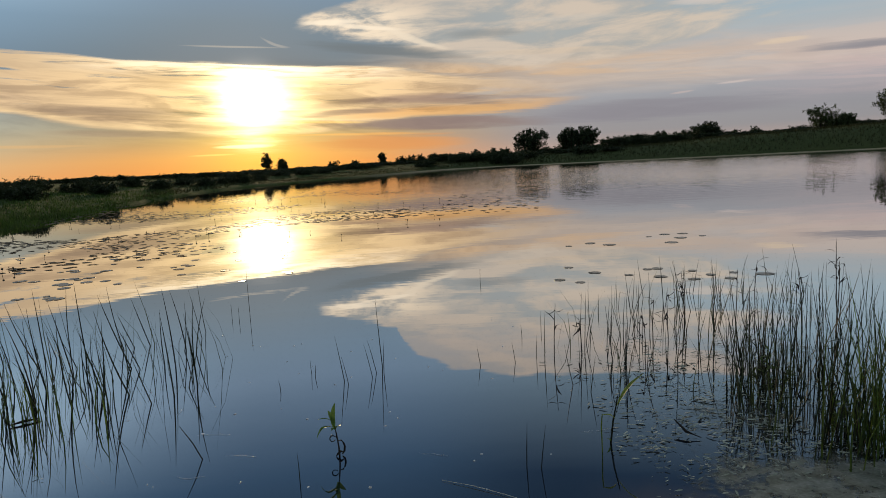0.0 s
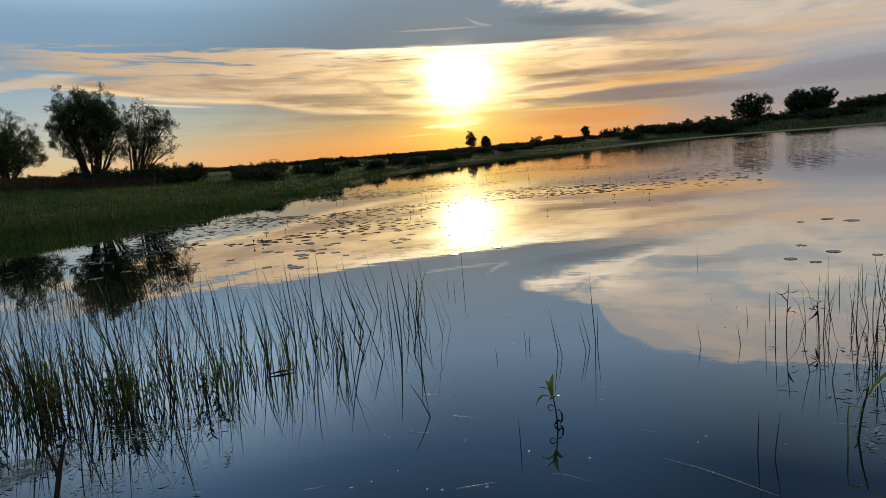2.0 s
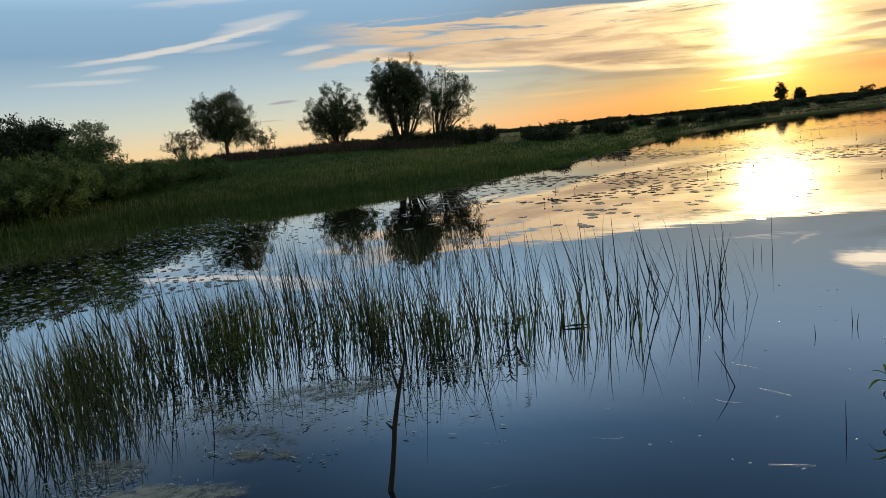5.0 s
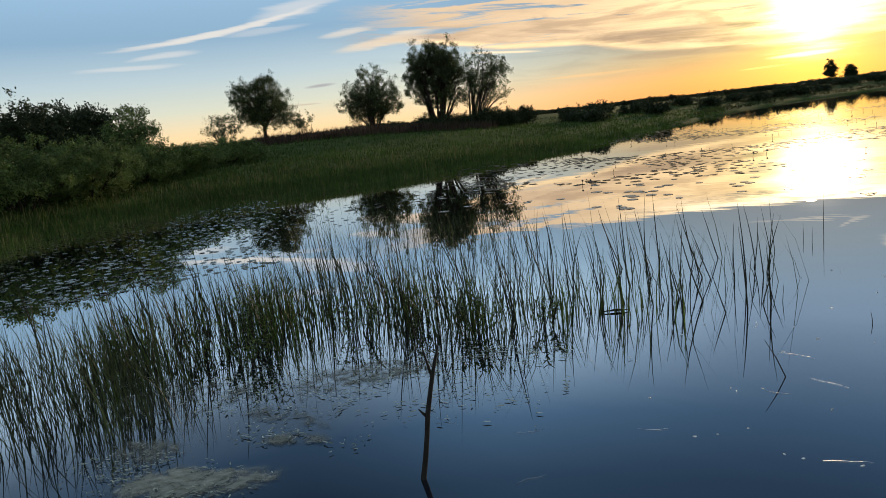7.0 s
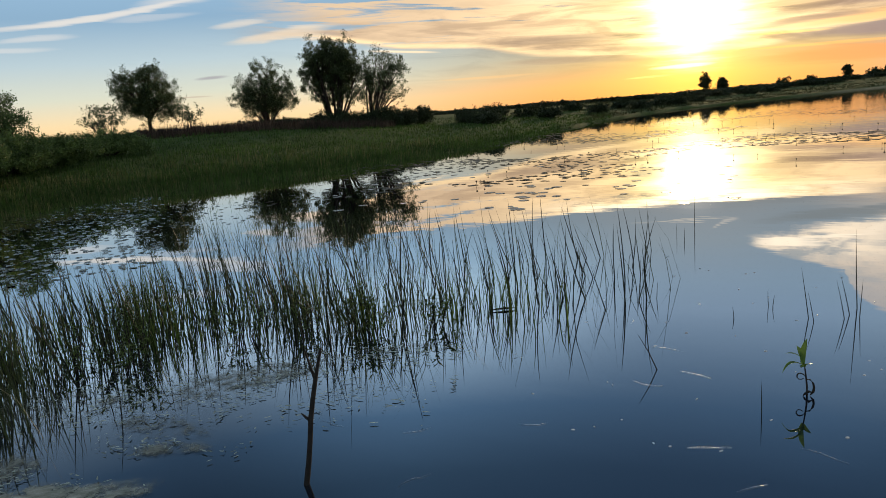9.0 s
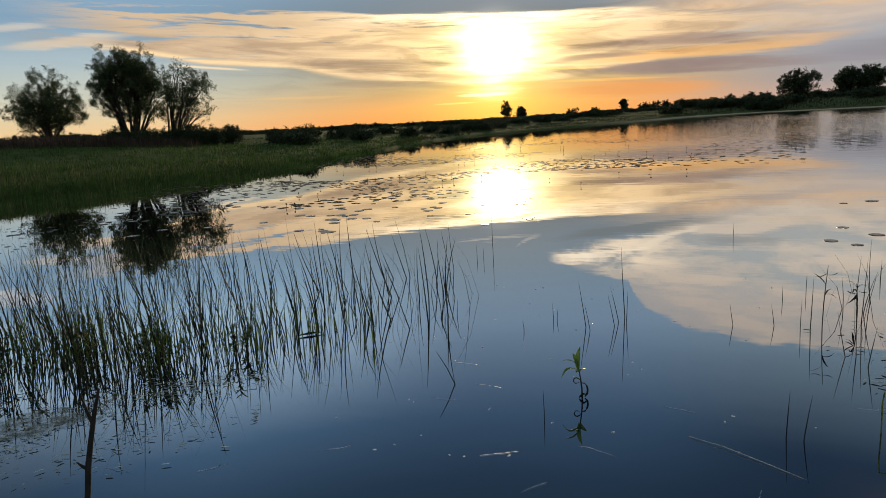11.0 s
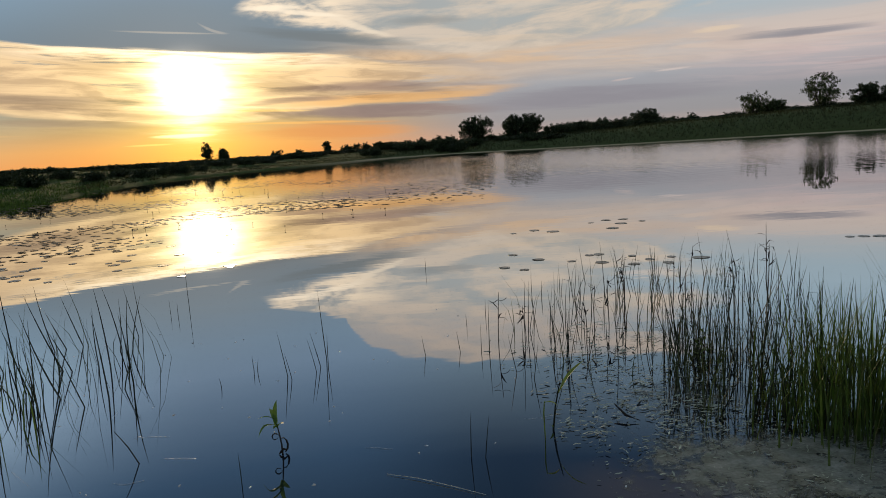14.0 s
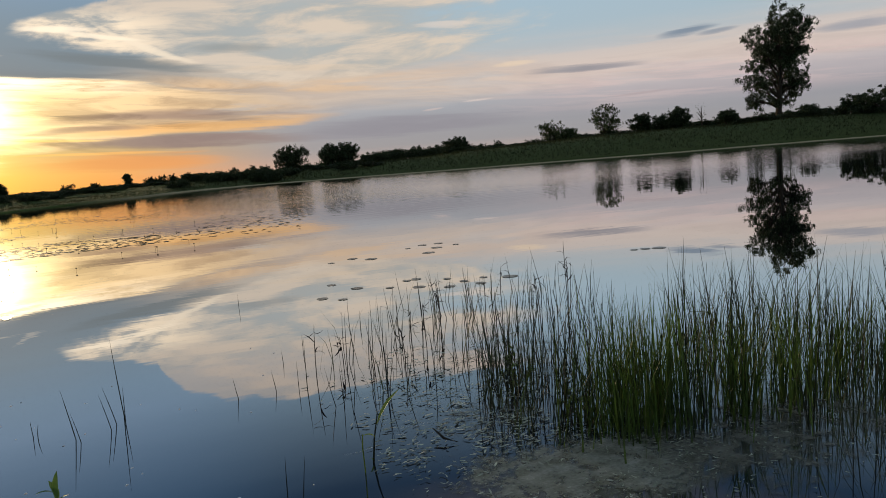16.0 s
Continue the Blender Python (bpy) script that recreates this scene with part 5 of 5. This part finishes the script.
def lily_field():
    rng = random.Random(9)
    near = [(4.12, 12.52), (3.75, 12.28), (4.2, 11.91), (4.64, 12.03), (3.86, 11.36), (4.45, 12.5), (2.15, 11.56), (2.57, 11.79), (2.83, 11.47), (2.69, 8.85), (2.83, 8.87), (1.98, 8.8), (1.73, 9.31),
            (1.66, 8.16), (1.45, 8.4), (2.68, 8.27), (6.51, 8.72), (6.34, 8.77), (6.71, 8.64), (3.29, 8.23), (3.18, 8.57), (3.41, 7.94), (3.6, 8.3), (3.0, 8.0), (3.9, 8.1), (2.35, 8.5)]
    for _ in range(70):
        a, r = radians(rng.uniform(13, 33)), rng.uniform(10, 16.5)
        near.append((-math.sin(a) * r, math.cos(a) * r))
    for _ in range(50):
        a, r = radians(rng.uniform(28, 48)), rng.uniform(11, 18)
        near.append((-math.sin(a) * r, math.cos(a) * r))
    for x, y in near:
        if noise.noise(Vector((x * 0.6, y * 0.35, 1.0))) < -0.12 and x < 1:
            continue
        ob = new("lily_pad", PADS[rng.randrange(5)])
        ob.matrix_basis = pose(x, y, 0, rng.gauss(0, 0.25), rng.gauss(0, 0.25), rng.uniform(0, 360)) @ Matrix.Diagonal((*[rng.uniform(0.36, 0.8)] * 2, 1, 1))
        tagged(ob, "flat round lily pad floating on the water", "lily pad", "lily pads")
    fields = [([], []), ([], [])]
    regions = [(1500, 3, 34, 20, 50, 0.0), (420, 16, 36, 14, 30, 0.05), (430, -8, 14, 20, 42, 0.04), (500, 24, 44, 15, 40, 0.0), (450, 52, 84, 12.0, 23.0, -0.1), (120, 40, 58, 14.0, 24.0, 0.08), (1900, 60, 86, 9.0, 21.0, -0.45)]
    for count, az0, az1, r0, r1, cut in regions:
        made, (verts, faces) = 0, fields[az0 > 45]
        while made < count:
            a, r = radians(rng.uniform(az0, az1)), rng.uniform(r0, r1)
            x, y = -math.sin(a) * r, math.cos(a) * r
            if noise.noise(Vector((x * 0.22, y * 0.16, 4.0))) < cut or r > np.interp(math.degrees(a), *zip(*SHORE)) - 0.3:
                made += 0.02
                continue
            made += 1
            ring = pad_ring(rng, rng.uniform(0.07, 0.17) * (0.36 if az0 > 45 else 0.6 if r < 20 else 0.7), 8)
            base = len(verts)
            tilt = rng.uniform(-0.09, 0.09)
            verts += [(x + u, y + v, 0.005 + max(u * tilt, -0.004)) for u, v in ring]
            faces.append(tuple(range(base, base + len(ring))))
    tagged(mesh_object("far_lily_pads", *fields[0], PAD_MASS), "wide field of floating lily pads on the lake", "lily pads", kind="stuff")
    tagged(mesh_object("shore_lily_pads", *fields[1], PAD_WET), "wet small pads crowding the shallow water by the bank", "lily pads", kind="stuff")
    me = bud_mesh()
    for _ in range(130):
        a, r = radians(rng.uniform(0, 36)), rng.uniform(14, 42)
        ob = new("lily_bud", me)
        ob.matrix_basis = pose(-math.sin(a) * r, math.cos(a) * r, 0, rng.gauss(0, 8), rng.gauss(0, 8), 0) @ Matrix.Diagonal((*[rng.uniform(0.35, 0.75)] * 3, 1))
        tagged(ob, "dark round lily bud on a short stalk above the water", "lily bud", "lily buds")


lily_field()


# ---- floating algae, straw and flecks ----
def algae_mat(x, y, sx, sy, turn, cut, label, z=0.003, tone=1.0):
    """A floating film: a slightly uneven disc, torn by its material."""
    rng = random.Random(int(1000 * x + 77 * y))
    verts, faces, n = [(0, 0, 0)], [], 40
    for r in (0.35, 0.7, 1.0):
        verts += [(r * math.cos(2 * math.pi * k / n) * rng.uniform(0.95, 1.05), r * math.sin(2 * math.pi * k / n) * rng.uniform(0.95, 1.05), rng.uniform(-0.001, 0.001)) for k in range(n)]
    faces += [(0, 1 + k, 1 + (k + 1) % n) for k in range(n)]
    for i in range(2):
        faces += [(1 + i * n + k, 1 + (i + 1) * n + k, 1 + (i + 1) * n + (k + 1) % n, 1 + i * n + (k + 1) % n) for k in range(n)]
    ob = mesh_object("algae_mat", verts, faces, algae_material(cut, tone), smooth=True)
    ob.matrix_basis = pose(x, y, z, 0, 0, turn) @ Matrix.Diagonal((sx, sy, 1, 1))
    tagged(ob, label, "algae", "algae mats", "stuff")


algae_mat(1.85, 2.88, 0.95, 0.62, -8, -0.45, "grey-green algae mat floating among reeds", 0.003, 0.95)
algae_mat(2.9, 2.75, 1.2, 0.7, 5, -0.35, "murky algae mat below the dense rushes", 0.005, 0.55)
algae_mat(1.72, 3.75, 0.7, 0.7, 20, -0.12, "torn scraps of pale algae between thin reeds", 0.004, 0.8)
algae_mat(2.3, 4.9, 1.3, 0.9, 20, 0.0, "faint algae film between thin reeds", 0.006, 0.9)
algae_mat(-3.55, 2.45, 0.95, 0.42, 58, -0.22, "thin pale algae drifting at the edge of the reeds", 0.003, 0.75)
algae_mat(-4.3, 1.55, 1.2, 0.6, 25, -0.10, "thin algae film among the near reeds", 0.005, 0.6)
algae_mat(-3.22, 1.08, 0.50, 0.20, 40, -0.5, "pale algae mat close to the shore", 0.007, 1.15)
algae_mat(-3.75, 1.1, 0.45, 0.25, 20, -0.2, "ragged pale algae patch by the near reeds", 0.008, 0.9)
algae_mat(-3.12, 1.65, 0.34, 0.12, 30, -0.3, "narrow wisp of pale algae on dark water", 0.008, 0.9)
algae_mat(-3.5, 1.75, 0.7, 0.2, 15, -0.15, "ragged pale algae scrap among reed reflections", 0.009, 0.8)
algae_mat(-2.95, 3.2, 0.9, 0.3, 40, -0.05, "thin strands of algae beside the reeds", 0.006, 0.9)


def scraps(label, patches, seed):
    """Countless torn bits of algae and leaf lying on the water."""
    rng = random.Random(seed)
    verts, faces = [], []
    for cx, cy, rx, ry, turn, count, size in patches:
        made = 0
        while made < count:
            u, v = max(-1.1, min(1.1, rng.gauss(0, 0.5))), max(-1.1, min(1.1, rng.gauss(0, 0.5)))
            c, k = math.cos(radians(turn)), math.sin(radians(turn))
            x, y = cx + u * rx * c - v * ry * k, cy + u * rx * k + v * ry * c
            made += 0.2
            if noise.noise(Vector((x * 3.1, y * 4.3, 8.0))) < rng.uniform(-0.35, 0.15):
                continue
            made += 0.8
            n, base, long, heading = rng.randint(5, 7), len(verts), size * rng.uniform(0.5, 1.9), rng.gauss(radians(turn), 0.7)
            z, tilt = rng.uniform(0.010, 0.014), rng.gauss(0, 0.12)
            for q in range(n):
                a = 6.283 * q / n
                p, w = long * math.cos(a) * rng.uniform(0.7, 1.1), long * 0.24 * math.sin(a) * rng.uniform(0.6, 1.2)
                verts.append((x + p * math.cos(heading) - w * math.sin(heading), y + p * math.sin(heading) + w * math.cos(heading), z + w * tilt))
            faces.append(tuple(range(base, base + n)))
    tagged(mesh_object("algae_scraps", verts, faces, SCRAP), label, "algae", "algae scraps", "stuff")


scraps("pale torn algae scraps floating between thin reeds", [(1.85, 4.3, 0.9, 1.1, 10, 800, 0.020), (1.55, 3.5, 0.55, 0.55, 0, 420, 0.016), (1.1, 3.4, 0.3, 0.25, -20, 60, 0.016), (1.9, 2.9, 0.8, 0.5, -10, 700, 0.010), (2.9, 2.75, 1.0, 0.5, 5, 200, 0.010)], 71)
scraps("pale algae scraps drifting along the reed bed", [(-3.55, 2.2, 1.3, 0.45, 28, 760, 0.014), (-3.4, 1.0, 0.5, 0.2, 15, 520, 0.011), (-3.2, 1.65, 0.4, 0.12, 20, 110, 0.014), (-4.6, 1.6, 0.8, 0.5, 20, 260, 0.013),
                                                         (-2.9, 3.2, 0.7, 0.25, 25, 130, 0.017)], 72)


def flecks():
    """Bubbles and wet specks: low smooth metallic domes, added to imitate glints of the sun."""
    rng = random.Random(31)
    verts, faces, n = [], [], 10
    for i in range(4):
        r, z = 0.012 * math.cos(i * 0.45), 0.010 * math.sin(i * 0.45)
        verts += [(r * math.cos(6.283 * k / n), r * 0.55 * math.sin(6.283 * k / n), z) for k in range(n)]
    verts.append((0, 0, 0.0102))
    for i in range(3):
        faces += [(i * n + k, i * n + (k + 1) % n, (i + 1) * n + (k + 1) % n, (i + 1) * n + k) for k in range(n)]
    faces += [(3 * n + k, 3 * n + (k + 1) % n, 4 * n) for k in range(n)]
    me = bpy.data.meshes.new("fleck")
    me.from_pydata(verts, [], faces)
    me.polygons.foreach_set("use_smooth", [True] * len(me.polygons))
    me.materials.append(FLECK)
    for _ in range(60):
        x, y = rng.gauss(-0.9, 1.1), rng.uniform(2.6, 6.5)
        ob = new("floating_fleck", me)
        ob.matrix_basis = pose(x, y, 0, 0, 0, rng.gauss(15, 25)) @ Matrix.Diagonal((rng.uniform(0.25, 1.0), rng.uniform(0.2, 0.45), rng.uniform(0.3, 0.6), 1))
        tagged(ob, "tiny bright fleck glinting on still water", "fleck", "floating flecks")


flecks()


def strands():
    """Thin pale threads of weed drifting just under the shore's lee."""
    rng = random.Random(55)
    for k, (x, y) in enumerate(((-0.95, 2.75), (-1.25, 3.35), (-1.05, 3.55), (-0.35, 2.9), (0.0, 3.45), (-0.6, 2.6), (-1.6, 2.7), (-2.1, 2.4), (-1.5, 3.9), (0.25, 2.75), (0.95, 3.7), (1.15, 3.9), (1.1, 3.5),
                                (-1.9, 1.9), (-2.5, 2.2), (-1.8, 4.4))):
        a, pts = rng.uniform(0, 6.28), [Vector((x, y, 0.003))]
        for _ in range(7):
            a += rng.gauss(0, 0.22)
            pts.append(pts[-1] + Vector((math.cos(a), math.sin(a) * 0.7, 0)) * rng.uniform(0.015, 0.04))
        verts, faces = [], []
        tube(verts, faces, pts, [0.0003, 0.0005, 0.0007, 0.0008, 0.0007, 0.0006, 0.0004, 0.0002], 4)
        tagged(mesh_object("weed_strand", verts, faces, FLECK), "thin pale curled strand of weed floating on the water", "weed", "weed strands")


strands()


def stick_thing(name, points, radii, mat, label, category, sides=6):
    verts, faces = [], []
    tube(verts, faces, [Vector(p) for p in points], radii, sides)
    return tagged(mesh_object(name, verts, faces, mat, smooth=True), label, category)


stick_thing("floating_straw", [(-0.03, 3.17, 0.004), (0.12, 3.09, 0.008), (0.27, 2.99, 0.006), (0.41, 2.89, 0.004)], [0.001, 0.0018, 0.0018, 0.001], STRAW, "pale dry straw floating on the water", "straw")
def forked_stick():
    """A dead branch standing in the shallows: bent shaft, a stub and a fork at the top."""
    verts, faces = [], []
    for pts, radii in (([(-2.29, 1.71, -0.2), (-2.276, 1.728, 0.0), (-2.262, 1.744, 0.10), (-2.250, 1.757, 0.20), (-2.241, 1.769, 0.30), (-2.226, 1.786, 0.40), (-2.213, 1.801, 0.48)], [0.013, 0.0135, 0.0125, 0.0115, 0.012, 0.0105, 0.010]),
                       ([(-2.215, 1.799, 0.47), (-2.204, 1.812, 0.53), (-2.190, 1.828, 0.60)], [0.0095, 0.008, 0.005]), ([(-2.214, 1.800, 0.46), (-2.226, 1.792, 0.52), (-2.238, 1.783, 0.60)], [0.008, 0.006, 0.003]),
                       ([(-2.242, 1.768, 0.29), (-2.256, 1.757, 0.305), (-2.268, 1.746, 0.325)], [0.009, 0.006, 0.003])):
        tube(verts, faces, [Vector(p) for p in pts], radii, 7)
    tagged(mesh_object("forked_stick", verts, faces, DEADWOOD, smooth=True), "dark bare forked stick standing in the shallow water", "stick")


forked_stick()
stick_thing("fallen_leaf", [(1.27, 3.64, 0.06), (1.30, 3.54, 0.03), (1.36, 3.50, 0.012)], [0.003, 0.008, 0.003], DEADWOOD, "dark withered leaf hanging low over the water", "leaf")
stick_thing("bent_reed", [(-1.34, 3.57, -0.06), (-1.35, 3.56, 0.0), (-1.39, 3.55, 0.10), (-1.44, 3.53, 0.20)], [0.0035, 0.0035, 0.003, 0.0015], DEADWOOD, "short dark broken reed leaning out of the water", "reed")
stick_thing("lying_reed", [(-2.84, 4.20, 0.012), (-2.77, 4.26, 0.016), (-2.70, 4.31, 0.012)], [0.004, 0.010, 0.003], DEADWOOD, "dark reed leaf lying across the stalks", "reed")


# ---- young water plant in front ----
def water_sprig(x, y, turn):
    sprig = new("water_sprig")
    sprig.matrix_basis = pose(x, y, 0, 0, 0, turn)
    tagged(sprig, "young green water plant with pointed leaves rising from the lake", "plant")
    v, f = [], []
    tube(v, f, [Vector((0.002, 0, -0.1)), Vector((0, 0, 0.0)), Vector((-0.001, 0, 0.05)), Vector((-0.006, 0, 0.10)), Vector((-0.014, 0, 0.16))], [0.005, 0.005, 0.0045, 0.004, 0.003], 6)
    mesh_object("stem", v, f, DEADWOOD, sprig, True, "dark thin stem")
    for base, tip, w, dr in (((-0.018, 0, 0.150), (-0.004, 0.012, 0.296), 0.019, 0.008), ((-0.022, -0.01, 0.195), (-0.104, -0.035, 0.228), 0.009, 0.012), ((-0.018, -0.012, 0.165), (-0.115, -0.05, 0.128), 0.012, 0.034),
                             ((-0.014, 0, 0.148), (0.020, -0.04, 0.182), 0.013, 0.008), ((-0.016, 0.01, 0.16), (-0.045, 0.07, 0.235), 0.015, 0.010), ((-0.014, -0.01, 0.15), (-0.034, -0.055, 0.165), 0.011, 0.010)):
        v, f = [], []
        leaf_blade(v, f, Vector(base), Vector(tip), w, dr)
        mesh_object("leaf", v, f, SPRIG_LEAF, sprig, True)
    # withered lower leaves: one coiled, one bowed down to the water
    for pts, radii in (([Vector((-0.008 - 0.034 * (1 - math.cos(q)) * 0.5 - 0.012 * math.sin(q), 0.004, 0.098 + 0.017 * math.sin(1.25 * q))) for q in np.linspace(0, 4.6, 9)], [0.0025, 0.003, 0.0035, 0.0035, 0.0035, 0.003, 0.003, 0.002, 0.0015]),
                       ([Vector(p) for p in ((-0.002, 0, 0.085), (0.014, 0.004, 0.083), (0.026, 0.006, 0.066), (0.031, 0.006, 0.045), (0.028, 0.004, 0.022), (0.016, 0, 0.006))], [0.002, 0.004, 0.005, 0.0055, 0.006, 0.003]),
                       ([Vector(p) for p in ((0.022, -0.006, 0.020), (0.008, -0.012, 0.028), (-0.010, -0.012, 0.014), (-0.018, -0.010, 0.002))], [0.003, 0.007, 0.006, 0.002])):
        v, f = [], []
        tube(v, f, pts, radii, 6)
        mesh_object("curled_leaf", v, f, DEADWOOD, sprig, True, "withered curled lower leaf")


water_sprig(-0.588, 3.525, 12)


def reed_shoot():
    plant = new("reed_shoot")
    plant.matrix_basis = pose(0.88, 3.50, 0, 0, 0, 8)
    tagged(plant, "young reed shoot with one bright green leaf", "plant")
    v, f = [], []
    tube(v, f, [Vector((0.0, 0, -0.1)), Vector((0, 0, 0.0)), Vector((0.016, 0, 0.13)), Vector((0.045, 0, 0.26))], [0.006, 0.006, 0.005, 0.003], 5)
    mesh_object("stem", v, f, REED, plant, True)
    v, f = [], []
    leaf_blade(v, f, Vector((0.038, 0, 0.205)), Vector((0.20, 0.02, 0.365)), 0.015, 0.018)
    mesh_object("leaf", v, f, SHOOT_LEAF, plant, True, "bright yellow-green pointed leaf")
    v, f = [], []
    leaf_blade(v, f, Vector((0.0, 0, 0.005)), Vector((-0.03, -0.02, 0.04)), 0.006, 0.01)
    mesh_object("side_leaf", v, f, SPRIG_LEAF, plant, True)


reed_shoot()


def folded_leaf(x, y, turn):
    """A pale blade that rises from the water and folds over at the top."""
    plant = new("folded_leaf")
    plant.matrix_basis = pose(x, y, 0, 0, 0, turn)
    tagged(plant, "pale green reed leaf folded over above the water", "leaf")
    v, f = [], []
    tube(v, f, [Vector((0, 0, -0.08)), Vector((-0.002, 0, 0.06)), Vector((-0.004, 0, 0.14)), Vector((0.002, 0, 0.200))], [0.003, 0.0035, 0.004, 0.003], 5)
    mesh_object("stem", v, f, SHOOT_LEAF, plant, True)
    v, f = [], []
    leaf_blade(v, f, Vector((0.0, 0, 0.198)), Vector((0.072, -0.02, 0.172)), 0.009, 0.014)
    mesh_object("leaf", v, f, SHOOT_LEAF, plant, True)


folded_leaf(0.815, 3.41, 8)
